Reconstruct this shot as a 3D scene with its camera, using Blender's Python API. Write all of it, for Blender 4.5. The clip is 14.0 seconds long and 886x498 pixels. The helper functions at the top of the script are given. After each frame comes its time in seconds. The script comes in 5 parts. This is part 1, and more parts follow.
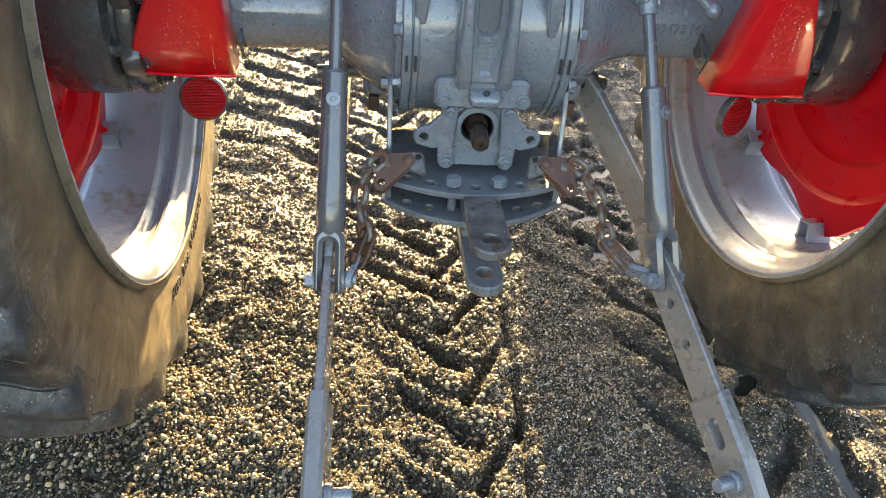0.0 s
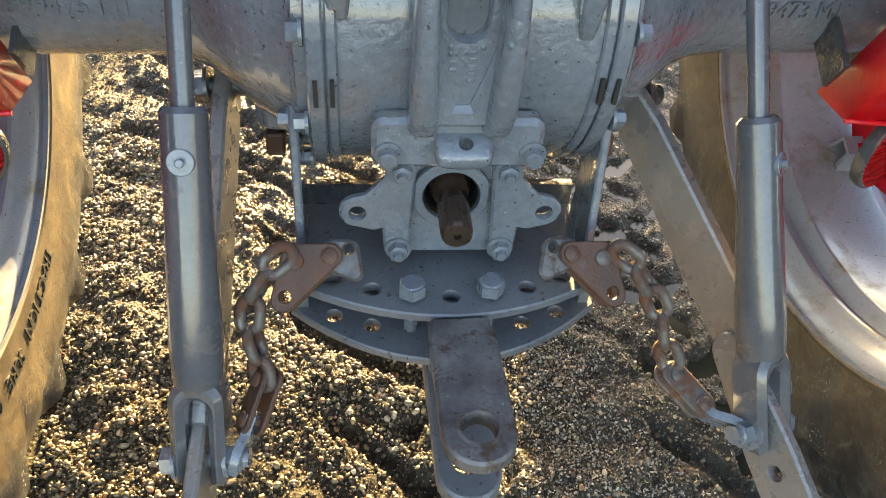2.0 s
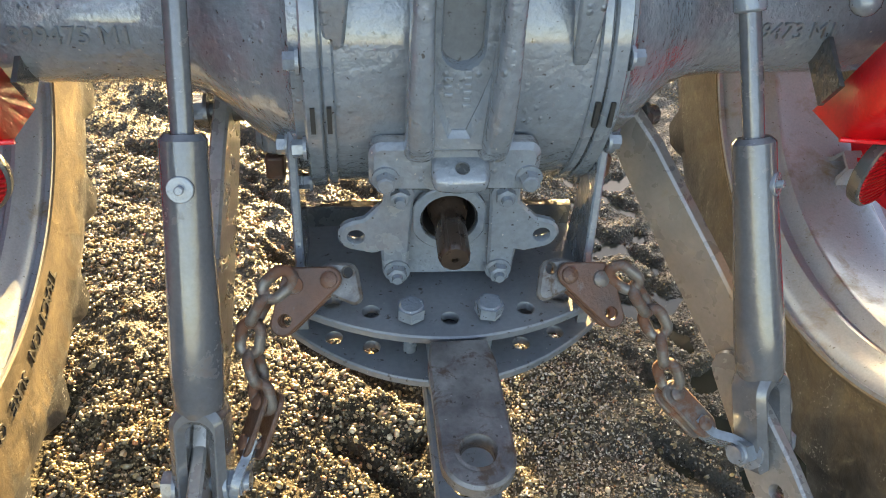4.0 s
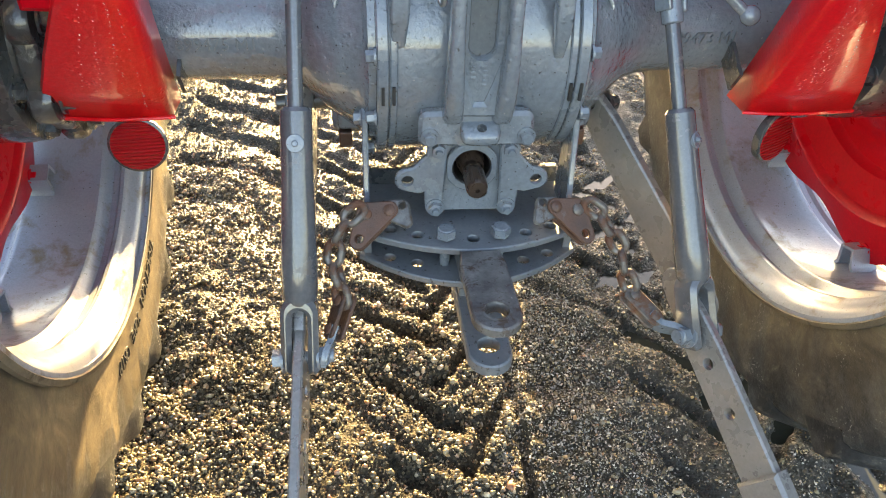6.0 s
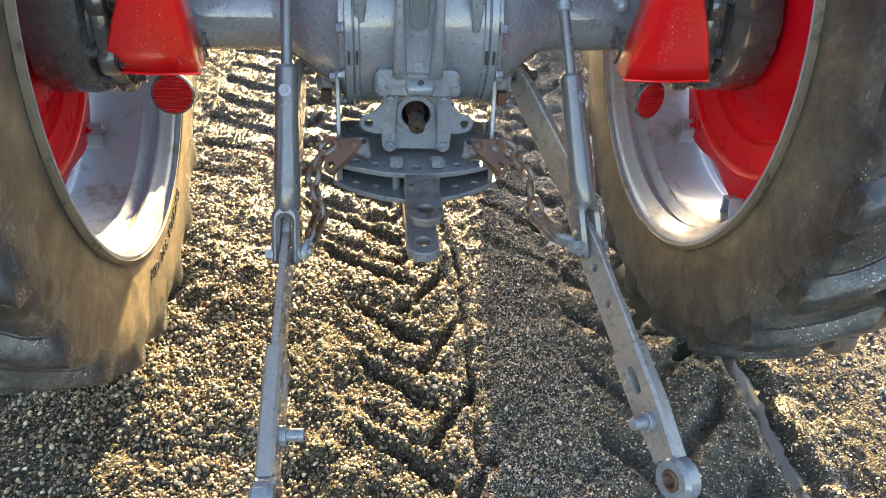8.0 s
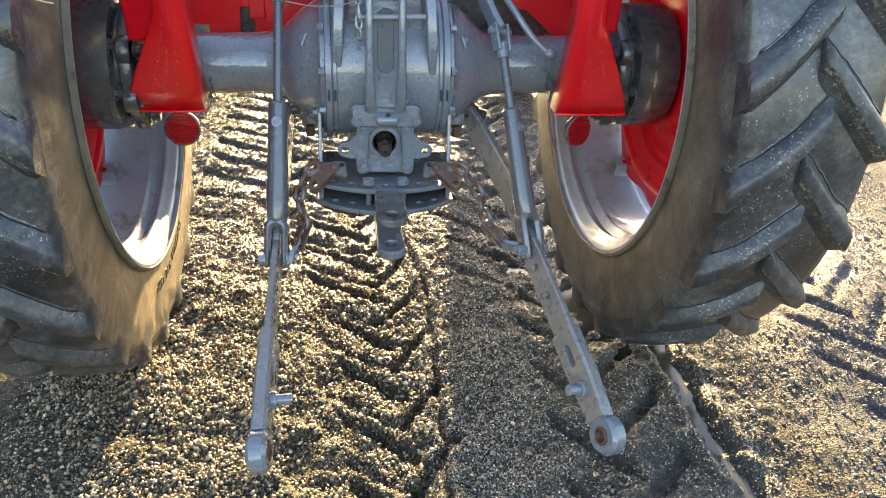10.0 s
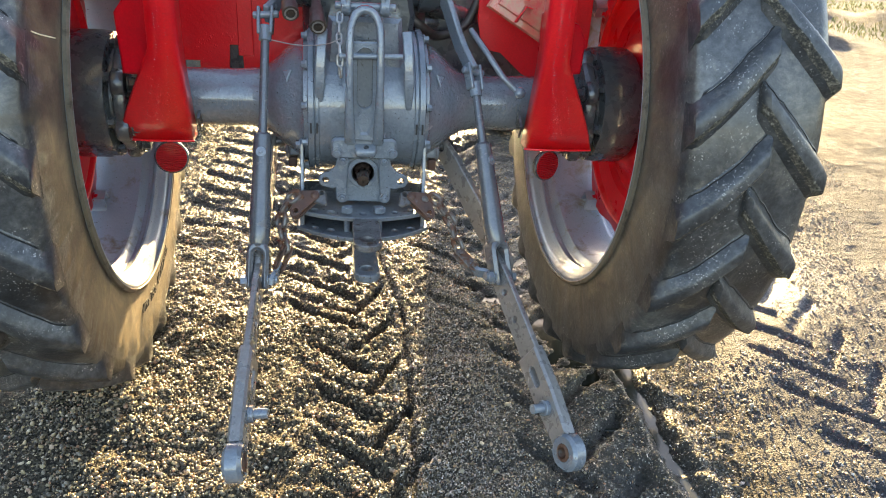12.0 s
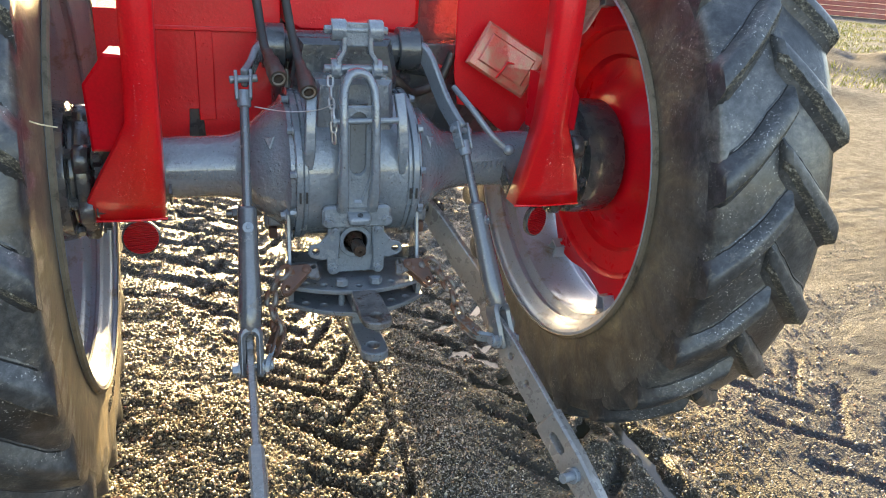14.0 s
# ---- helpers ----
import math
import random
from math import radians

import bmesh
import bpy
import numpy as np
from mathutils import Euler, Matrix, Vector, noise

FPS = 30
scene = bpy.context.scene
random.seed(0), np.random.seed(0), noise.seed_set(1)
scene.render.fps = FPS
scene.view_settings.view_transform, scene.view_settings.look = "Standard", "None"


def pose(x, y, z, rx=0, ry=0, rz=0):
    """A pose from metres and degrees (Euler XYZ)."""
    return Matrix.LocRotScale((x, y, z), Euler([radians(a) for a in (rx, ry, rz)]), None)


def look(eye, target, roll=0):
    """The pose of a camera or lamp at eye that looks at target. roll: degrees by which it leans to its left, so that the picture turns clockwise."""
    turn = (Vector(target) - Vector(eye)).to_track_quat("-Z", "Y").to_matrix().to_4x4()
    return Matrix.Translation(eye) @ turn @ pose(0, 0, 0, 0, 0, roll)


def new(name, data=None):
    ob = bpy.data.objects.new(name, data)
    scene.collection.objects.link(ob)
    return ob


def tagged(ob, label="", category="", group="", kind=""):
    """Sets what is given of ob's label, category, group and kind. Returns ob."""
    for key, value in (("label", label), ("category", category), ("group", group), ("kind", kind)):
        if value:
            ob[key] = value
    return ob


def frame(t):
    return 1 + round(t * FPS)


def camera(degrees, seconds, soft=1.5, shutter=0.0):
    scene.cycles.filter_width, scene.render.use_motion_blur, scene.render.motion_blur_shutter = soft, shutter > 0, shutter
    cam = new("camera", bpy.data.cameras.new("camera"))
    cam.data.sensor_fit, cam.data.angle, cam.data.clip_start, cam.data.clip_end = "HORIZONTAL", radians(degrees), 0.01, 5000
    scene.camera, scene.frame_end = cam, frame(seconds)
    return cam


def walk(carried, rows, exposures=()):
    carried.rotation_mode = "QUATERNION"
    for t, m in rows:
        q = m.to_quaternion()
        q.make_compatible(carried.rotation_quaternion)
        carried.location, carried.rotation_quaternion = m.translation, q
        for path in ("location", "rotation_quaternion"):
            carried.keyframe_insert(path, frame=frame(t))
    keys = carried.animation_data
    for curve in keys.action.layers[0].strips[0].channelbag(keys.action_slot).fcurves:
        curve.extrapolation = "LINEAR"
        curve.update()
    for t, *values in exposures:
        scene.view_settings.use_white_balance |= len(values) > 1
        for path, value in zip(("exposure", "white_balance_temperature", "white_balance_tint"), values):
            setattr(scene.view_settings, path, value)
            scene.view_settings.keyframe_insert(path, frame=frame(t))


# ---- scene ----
cam = camera(61.7, 14.0, soft=1.0)
PATH = [
    (0, (-0.175, -1.573, 1.296), (-0.015, 0.046, 0.132), 4.4),
    (0.5, (-0.193, -1.364, 1.259), (-0.005, 0.219, 0.052), 4.5),
    (1, (-0.126, -1.132, 1.191), (0.076, 0.411, -0.065), 4.5),
    (1.5, (-0.099, -0.998, 1.165), (0.106, 0.526, -0.113), 4.5),
    (2, (-0.091, -0.943, 1.142), (0.108, 0.567, -0.154), 4.4),
    (2.5, (-0.089, -0.933, 1.144), (0.102, 0.573, -0.157), 4.0),
    (3, (-0.085, -0.93, 1.151), (0.102, 0.578, -0.15), 3.6),
    (3.2, (-0.083, -0.931, 1.151), (0.103, 0.581, -0.146), 3.6),
    (5.3, (-0.102, -1.055, 1.2), (0.086, 0.513, -0.028), 3.4),
    (5.5, (-0.116, -1.106, 1.213), (0.08, 0.469, -0.004), 3.3),
    (5.8, (-0.156, -1.226, 1.234), (0.057, 0.367, 0.044), 3.4),
    (6, (-0.169, -1.306, 1.257), (0.034, 0.289, 0.068), 2.8),
    (6.5, (-0.187, -1.451, 1.311), (0.018, 0.161, 0.145), 2.5),
    (7, (-0.122, -1.541, 1.329), (0.074, 0.085, 0.181), 2.5),
    (7.5, (-0.075, -1.665, 1.328), (0.092, -0.032, 0.185), 2.8),
    (7.7, (-0.067, -1.71, 1.32), (0.086, -0.072, 0.182), 2.9),
    (9.8, (-0.075, -2.106, 1.32), (0.125, -0.352, 0.38), 2.4),
    (10, (-0.051, -2.135, 1.322), (0.154, -0.376, 0.392), 2.5),
    (10.5, (-0.03, -2.195, 1.328), (0.18, -0.427, 0.417), 2.6),
    (11, (-0.017, -2.23, 1.336), (0.181, -0.448, 0.451), 2.9),
    (11.5, (-0.018, -2.242, 1.339), (0.183, -0.447, 0.481), 3.3),
    (12, (-0.021, -2.246, 1.34), (0.214, -0.444, 0.505), 3.6),
    (12.5, (-0.092, -2.231, 1.353), (0.212, -0.427, 0.545), 3.8),
    (13, (-0.26, -2.214, 1.362), (0.144, -0.42, 0.576), 3.9),
    (13.5, (-0.317, -2.188, 1.362), (0.173, -0.408, 0.594), 3.8),
    (14, (-0.32, -2.064, 1.379), (0.238, -0.295, 0.631), 3.7),
]
walk(cam, [(t, look(eye, target, roll)) for t, eye, target, roll in PATH], [(0.0, 3.40, 7300, 16), (1.0, 3.35, 7450, 16), (3.0, 3.49, 7700, 16), (5.5, 3.58, 7650, 16), (7.0, 3.62, 7300, 16), (7.5, 3.57, 7200, 16), (10.0, 3.32, 6900, 16), (11.5, 3.22, 6900, 16), (14.0, 3.17, 6900, 16)])

# ---- world, sun ----
SUN_AZ, SUN_EL = radians(9.0), radians(13.0)
world = bpy.data.worlds.new("world")
scene.world = world
world.use_nodes = True
wn = world.node_tree.nodes
sky = wn.new("ShaderNodeTexSky")
sky.sky_type = "NISHITA"
sky.sun_disc = False
sky.sun_elevation, sky.sun_rotation = SUN_EL, SUN_AZ
sky.air_density, sky.dust_density, sky.ozone_density = 1.0, 1.5, 1.0
world.node_tree.links.new(sky.outputs[0], wn["Background"].inputs[0])
wn["Background"].inputs[1].default_value = 0.104
sun_data = bpy.data.lights.new("sun", "SUN")
sun_data.energy, sun_data.angle, sun_data.color = 5.0, radians(0.53), (1.0, 0.77, 0.37)
sun = new("sun", sun_data)
sun_way = Vector((math.sin(SUN_AZ) * math.cos(SUN_EL), math.cos(SUN_AZ) * math.cos(SUN_EL), math.sin(SUN_EL)))
sun.matrix_world = look(sun_way * 30, (0, 0, 0))


# ---- materials ----
def nodes_of(name):
    m = bpy.data.materials.new(name)
    m.use_nodes = True
    return m, m.node_tree.nodes, m.node_tree.links, m.node_tree.nodes["Principled BSDF"]


def noise_node(n, l, scale, detail=4.0, rough=0.55, coord="Object", distort=0.0):
    tc = n.new("ShaderNodeTexCoord")
    t = n.new("ShaderNodeTexNoise")
    t.inputs["Scale"].default_value, t.inputs["Detail"].default_value = scale, detail
    t.inputs["Roughness"].default_value, t.inputs["Distortion"].default_value = rough, distort
    l.new(tc.outputs[coord], t.inputs["Vector"])
    return t.outputs["Fac"]


def ramp(n, l, src, stops):
    r = n.new("ShaderNodeValToRGB")
    while len(r.color_ramp.elements) < len(stops):
        r.color_ramp.elements.new(0.5)
    for e, (p, c) in zip(r.color_ramp.elements, stops):
        e.position = p
        e.color = (*c, 1) if len(c) == 3 else c
    l.new(src, r.inputs[0])
    return r.outputs[0]


def level(n, l, src, a, b, lo, hi):
    r = n.new("ShaderNodeMapRange")
    for k, v in zip(("From Min", "From Max", "To Min", "To Max"), (a, b, lo, hi)):
        r.inputs[k].default_value = v
    l.new(src, r.inputs["Value"])
    return r.outputs["Result"]


def mixed(n, l, fac, a, b):
    m = n.new("ShaderNodeMix")
    m.data_type = "RGBA"
    for k, v in ((0, fac), (6, a), (7, b)):
        if hasattr(v, "is_linked"):
            l.new(v, m.inputs[k])
        else:
            m.inputs[k].default_value = v if k == 0 else (*v, 1)
    return m.outputs[2]


def bumped(n, l, b, height, strength, distance, below=None):
    k = n.new("ShaderNodeBump")
    k.inputs["Strength"].default_value, k.inputs["Distance"].default_value = strength, distance
    l.new(height, k.inputs["Height"])
    if below:
        l.new(below, k.inputs["Normal"])
    l.new(k.outputs[0], b.inputs["Normal"])
    return k.outputs[0]


def surface(name, base, second, rough=(0.35, 0.5), metal=0.0, patch=7.0, grain=120.0, bump=0.2, depth=0.002,
            dirt=None, dirt_from=0.6, dirt_to=0.75, dirt_scale=14.0, coat=0.0, spec=0.5, wave=0.0, drops=0.0, specks=None):
    """Painted or bare surface: two-tone patches, fine grain, broken dirt or rust, uneven gloss."""
    m, n, l, b = nodes_of(name)
    big = noise_node(n, l, patch, 5, 0.6)
    small = noise_node(n, l, grain, 3, 0.6)
    col = mixed(n, l, level(n, l, big, 0.35, 0.7, 0, 1), base, second)
    fine = ramp(n, l, small, ((0.3, (0.82, 0.82, 0.82)), (0.7, (1.08, 1.08, 1.08))))
    mul = n.new("ShaderNodeMix")
    mul.data_type, mul.blend_type = "RGBA", "MULTIPLY"
    mul.inputs[0].default_value = 0.7
    l.new(col, mul.inputs[6]), l.new(fine, mul.inputs[7])
    col = mul.outputs[2]
    gloss = level(n, l, noise_node(n, l, patch * 3, 4), 0.3, 0.7, *rough)
    if specks:
        col = mixed(n, l, level(n, l, noise_node(n, l, 170.0, 2, 0.5), 0.70, 0.73, 0, 0.9), col, specks)
        col = mixed(n, l, level(n, l, noise_node(n, l, 210.0, 2, 0.5), 0.745, 0.76, 0, 0.7), col, (0.36, 0.35, 0.33))
    if dirt:
        mask = level(n, l, noise_node(n, l, dirt_scale, 9, 0.68, distort=0.3), dirt_from, dirt_to, 0, 1)
        col = mixed(n, l, mask, col, dirt)
        mx = n.new("ShaderNodeMix")
        l.new(mask, mx.inputs[0]), l.new(gloss, mx.inputs[2])
        mx.inputs[3].default_value = 0.9
        gloss = mx.outputs[0]
        if metal:
            l.new(level(n, l, mask, 0, 1, metal, 0.0), b.inputs["Metallic"])
    elif metal:
        b.inputs["Metallic"].default_value = metal
    l.new(col, b.inputs["Base Color"])
    l.new(gloss, b.inputs["Roughness"])
    b.inputs["Coat Weight"].default_value, b.inputs["Coat Roughness"].default_value = coat, 0.06
    b.inputs["Specular IOR Level"].default_value = spec
    nrm = bumped(n, l, b, small, bump, depth)
    if drops:
        tc = n.new("ShaderNodeTexCoord")
        v = n.new("ShaderNodeTexVoronoi")
        v.inputs["Scale"].default_value = 95.0
        l.new(tc.outputs["Object"], v.inputs["Vector"])
        bead = n.new("ShaderNodeMath")
        bead.operation = "MULTIPLY"
        l.new(level(n, l, v.outputs["Distance"], 0.0, 0.32, 1, 0), bead.inputs[0])
        l.new(level(n, l, noise_node(n, l, 16.0, 3, 0.6), 0.50, 0.58, 0, 1), bead.inputs[1])
        nrm = bumped(n, l, b, bead.outputs[0], drops, 0.003, nrm)
    if wave:
        nrm = bumped(n, l, b, noise_node(n, l, 75.0, 3, 0.55), wave, 0.004, nrm)
        bumped(n, l, b, noise_node(n, l, 18.0, 3, 0.5), wave * 0.5, 0.006, nrm)
    return m


GREY = surface("grey_paint", (0.124, 0.146, 0.172), (0.164, 0.188, 0.214), (0.16, 0.32), patch=5, grain=160, bump=0.12,
               dirt=(0.16, 0.145, 0.12), dirt_from=0.60, dirt_to=0.78, dirt_scale=10, coat=0.8, wave=0.55, drops=0.25, specks=(0.03, 0.028, 0.026))
GREY_CAST = surface("grey_painted_casting", (0.132, 0.154, 0.180), (0.172, 0.196, 0.222), (0.12, 0.27), patch=6, grain=110, bump=0.7, depth=0.003,
                    dirt=(0.15, 0.14, 0.12), dirt_from=0.62, dirt_to=0.8, dirt_scale=12, coat=1.0, wave=0.9, drops=0.8, specks=(0.04, 0.038, 0.036))
GREY_WORN = surface("worn_grey_paint", (0.10, 0.112, 0.125), (0.145, 0.158, 0.17), (0.3, 0.5), patch=9, grain=150, bump=0.2,
                    dirt=(0.045, 0.038, 0.032), dirt_from=0.60, dirt_to=0.68, dirt_scale=70, coat=0.3, specks=(0.025, 0.02, 0.016))
DARK_GREY = surface("dark_greasy_paint", (0.036, 0.042, 0.047), (0.062, 0.066, 0.068), (0.18, 0.38), patch=8, grain=90, bump=0.35,
                    dirt=(0.12, 0.10, 0.07), dirt_from=0.66, dirt_to=0.78, dirt_scale=11, coat=0.6, wave=0.5, drops=0.4)
RED = surface("red_paint", (0.62, 0.004, 0.010), (0.72, 0.006, 0.012), (0.30, 0.45), patch=4, grain=200, bump=0.03,
              dirt=(0.5, 0.05, 0.05), dirt_from=0.70, dirt_to=0.80, dirt_scale=42, coat=0.45, wave=0.22, drops=0.35, spec=0.35)
# tan-gold patches put the lid's golden sun reflection into the paint colour
RED_SHEEN = surface("gold_sheen_red_paint", (0.48, 0.02, 0.015), (0.52, 0.06, 0.03), (0.2, 0.35), patch=9, grain=240, bump=0.2,
                    dirt=(0.40, 0.15, 0.085), dirt_from=0.40, dirt_to=0.60, dirt_scale=22, coat=0.7, wave=0.3)
RED_WHEEL = surface("red_wheel_paint", (0.54, 0.003, 0.011), (0.44, 0.004, 0.011), (0.25, 0.4), patch=5, grain=150, bump=0.1,
                    dirt=(0.22, 0.06, 0.04), dirt_from=0.66, dirt_to=0.82, dirt_scale=9, coat=0.05, spec=0.12)
SILVER = surface("silver_rim_paint", (0.275, 0.305, 0.36), (0.22, 0.25, 0.295), (0.30, 0.42), metal=0.10, patch=5, grain=260, bump=0.04,
                 dirt=(0.18, 0.145, 0.105), dirt_from=0.53, dirt_to=0.68, dirt_scale=11, coat=0.35, wave=0.10, specks=(0.05, 0.045, 0.04))
RIM_DUST = surface("dusty_rim_edge", (0.105, 0.085, 0.060), (0.16, 0.13, 0.09), (0.5, 0.75), patch=9, grain=200, bump=0.3,
                   dirt=(0.035, 0.028, 0.02), dirt_from=0.55, dirt_to=0.7, dirt_scale=24, spec=0.3)
RUST = surface("rusty_steel", (0.105, 0.046, 0.026), (0.055, 0.030, 0.021), (0.4, 0.65), metal=0.0, patch=18, grain=260, bump=0.5,
               dirt=(0.13, 0.12, 0.115), dirt_from=0.58, dirt_to=0.68, dirt_scale=26)
CHAIN = surface("weathered_chain_steel", (0.150, 0.138, 0.126), (0.060, 0.042, 0.034), (0.28, 0.5), metal=0.3, patch=20, grain=260, bump=0.4,
                dirt=(0.105, 0.046, 0.026), dirt_from=0.46, dirt_to=0.58, dirt_scale=30)
ROD = surface("worn_rod_paint", (0.082, 0.088, 0.100), (0.115, 0.117, 0.122), (0.14, 0.28), metal=0.05, patch=12, grain=170, bump=0.12,
              dirt=(0.10, 0.075, 0.055), dirt_from=0.60, dirt_to=0.74, dirt_scale=22, coat=0.5, wave=0.15)
LINK = surface("worn_link_paint", (0.185, 0.180, 0.175), (0.235, 0.225, 0.215), (0.22, 0.38), metal=0.25, patch=12, grain=170, bump=0.12,
               dirt=(0.12, 0.095, 0.07), dirt_from=0.62, dirt_to=0.76, dirt_scale=22, coat=0.5, wave=0.12)
SHAFT = surface("oily_brown_steel", (0.030, 0.020, 0.015), (0.062, 0.040, 0.028), (0.22, 0.4), metal=0.25, patch=20, grain=220, bump=0.25)
BRASS_DIRT = surface("dirty_coupler_steel", (0.075, 0.060, 0.050), (0.045, 0.036, 0.032), (0.35, 0.55), metal=0.4, patch=20, grain=200, bump=0.3)
BRIGHT = surface("plated_steel", (0.45, 0.45, 0.45), (0.36, 0.35, 0.33), (0.25, 0.45), metal=0.8, patch=20, grain=200, bump=0.1,
                 dirt=(0.16, 0.12, 0.09), dirt_from=0.62, dirt_to=0.75, dirt_scale=40)
BARE = surface("bare_scraped_steel", (0.070, 0.066, 0.066), (0.20, 0.195, 0.19), (0.32, 0.5), metal=0.3, patch=26, grain=200, bump=0.3,
               dirt=(0.065, 0.042, 0.03), dirt_from=0.52, dirt_to=0.62, dirt_scale=34, specks=(0.02, 0.016, 0.013))
# near black that paints the shade inside slots and the shaft opening
HOLE_SHADE = surface("hole_shade", (0.012, 0.012, 0.012), (0.02, 0.018, 0.016), (0.6, 0.8))
REFLECT = surface("red_reflector_plastic", (0.40, 0.006, 0.010), (0.32, 0.005, 0.008), (0.3, 0.4), patch=10, grain=900, bump=0.35, coat=0.12, spec=0.2)
rn, rl = REFLECT.node_tree.nodes, REFLECT.node_tree.links
ribs = rn.new("ShaderNodeTexWave")
ribs.bands_direction = "Z"
ribs.inputs["Scale"].default_value, ribs.inputs["Distortion"].default_value = 55.0, 0.4
rtc = rn.new("ShaderNodeTexCoord")
rl.new(rtc.outputs["Object"], ribs.inputs["Vector"])
bumped(rn, rl, rn["Principled BSDF"], ribs.outputs["Fac"], 0.9, 0.004)
HOSE = surface("black_rubber_hose", (0.02, 0.02, 0.02), (0.035, 0.033, 0.03), (0.5, 0.7))


def rubber_material(name, muddy):
    """Worn wet rubber; muddy: where the tan mud film on the sidewalls begins to thin, where it ends, and its strength."""
    m, n, l, b = nodes_of(name)
    big = noise_node(n, l, 6.0, 6, 0.62)
    scuff = noise_node(n, l, 22.0, 8, 0.7, distort=0.6)
    fine = noise_node(n, l, 300.0, 2)
    col = ramp(n, l, big, ((0.32, (0.012, 0.013, 0.015)), (0.48, (0.030, 0.032, 0.035)), (0.66, (0.075, 0.075, 0.073))))
    col = mixed(n, l, level(n, l, scuff, 0.57, 0.72, 0, 0.7), col, (0.135, 0.122, 0.095))
    smear = noise_node(n, l, 3.5, 7, 0.72, distort=1.2)
    col = mixed(n, l, level(n, l, smear, 0.54, 0.66, 0, 0.5), col, (0.15, 0.135, 0.11))
    mottle = noise_node(n, l, 55.0, 8, 0.75)
    mt = n.new("ShaderNodeMix")
    mt.data_type, mt.blend_type = "RGBA", "MULTIPLY"
    mt.inputs[0].default_value = 1.0
    l.new(col, mt.inputs[6]), l.new(ramp(n, l, mottle, ((0.34, (0.5, 0.5, 0.5)), (0.5, (1.1, 1.1, 1.1)), (0.64, (1.8, 1.78, 1.7)))), mt.inputs[7])
    col = mt.outputs[2]
    damp = level(n, l, noise_node(n, l, 9.0, 3, 0.6), 0.48, 0.60, 0, 1)
    beads = n.new("ShaderNodeMath")
    beads.operation = "MULTIPLY"
    l.new(level(n, l, noise_node(n, l, 170.0, 3, 0.7), 0.61, 0.65, 0, 0.9), beads.inputs[0]), l.new(damp, beads.inputs[1])
    col = mixed(n, l, beads.outputs[0], col, (0.44, 0.43, 0.41))
    rough = level(n, l, scuff, 0.35, 0.7, 0.34, 0.62)
    if muddy:
        tc = n.new("ShaderNodeTexCoord")
        off = n.new("ShaderNodeVectorMath")
        off.operation = "MULTIPLY_ADD"
        l.new(tc.outputs["Object"], off.inputs[0])
        off.inputs[1].default_value, off.inputs[2].default_value = (0, 1, 1), (0, 0, 0)
        ln = n.new("ShaderNodeVectorMath")
        ln.operation = "LENGTH"
        l.new(off.outputs[0], ln.inputs[0])
        # direction from the hub: noise that changes round the wheel but little along a spoke
        nd = n.new("ShaderNodeVectorMath")
        nd.operation = "NORMALIZE"
        l.new(off.outputs[0], nd.inputs[0])
        spoke = n.new("ShaderNodeTexNoise")
        spoke.inputs["Scale"].default_value, spoke.inputs["Detail"].default_value, spoke.inputs["Roughness"].default_value = 13.0, 4.0, 0.62
        l.new(nd.outputs[0], spoke.inputs["Vector"])
        edge = n.new("ShaderNodeMath")
        edge.operation = "MULTIPLY_ADD"
        l.new(spoke.outputs["Fac"], edge.inputs[0])
        edge.inputs[1].default_value = 0.34
        l.new(ln.outputs["Value"], edge.inputs[2])
        torn = n.new("ShaderNodeMath")
        torn.operation = "MULTIPLY_ADD"
        l.new(scuff, torn.inputs[0])
        torn.inputs[1].default_value = 0.16
        l.new(edge.outputs[0], torn.inputs[2])
        mask = level(n, l, torn.outputs[0], muddy[0], muddy[1], muddy[2], 0.06)
        mud = ramp(n, l, noise_node(n, l, 9.0, 10, 0.7, distort=0.5), ((0.30, (0.024, 0.019, 0.014)), (0.45, (0.060, 0.047, 0.031)), (0.57, (0.115, 0.090, 0.056)), (0.72, (0.22, 0.175, 0.105))))
        scrape = n.new("ShaderNodeTexNoise")
        scrape.inputs["Scale"].default_value, scrape.inputs["Detail"].default_value = 34.0, 6.0
        scrape.inputs["Roughness"].default_value = 0.7
        l.new(nd.outputs[0], scrape.inputs["Vector"])
        mud = mixed(n, l, level(n, l, scrape.outputs["Fac"], 0.58, 0.72, 0, 0.35), mud, (0.035, 0.028, 0.020))
        col = mixed(n, l, mask, col, mud)
        rough = level(n, l, mask, 0, 1, 0.28, 0.55)
    l.new(col, b.inputs["Base Color"])
    l.new(rough, b.inputs["Roughness"])
    b.inputs["Coat Roughness"].default_value = 0.2
    if muddy:
        l.new(level(n, l, mask, 0, 1, 0.28, 0.12), b.inputs["Coat Weight"])
    else:
        b.inputs["Coat Weight"].default_value = 0.28
    nr = bumped(n, l, b, fine, 0.2, 0.001)
    nr = bumped(n, l, b, scuff, 0.35, 0.005, nr)
    bumped(n, l, b, noise_node(n, l, 70.0, 4, 0.7), 0.2, 0.003, nr)
    return m


RUBBER = rubber_material("worn_tyre_rubber", None)
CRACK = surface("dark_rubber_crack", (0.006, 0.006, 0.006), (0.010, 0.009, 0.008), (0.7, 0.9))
TYRE = {-1: rubber_material("mud_coated_tyre_rubber", (0.925, 0.975, 0.95)), 1: rubber_material("thinly_muddied_tyre_rubber", (0.80, 0.99, 0.85))}


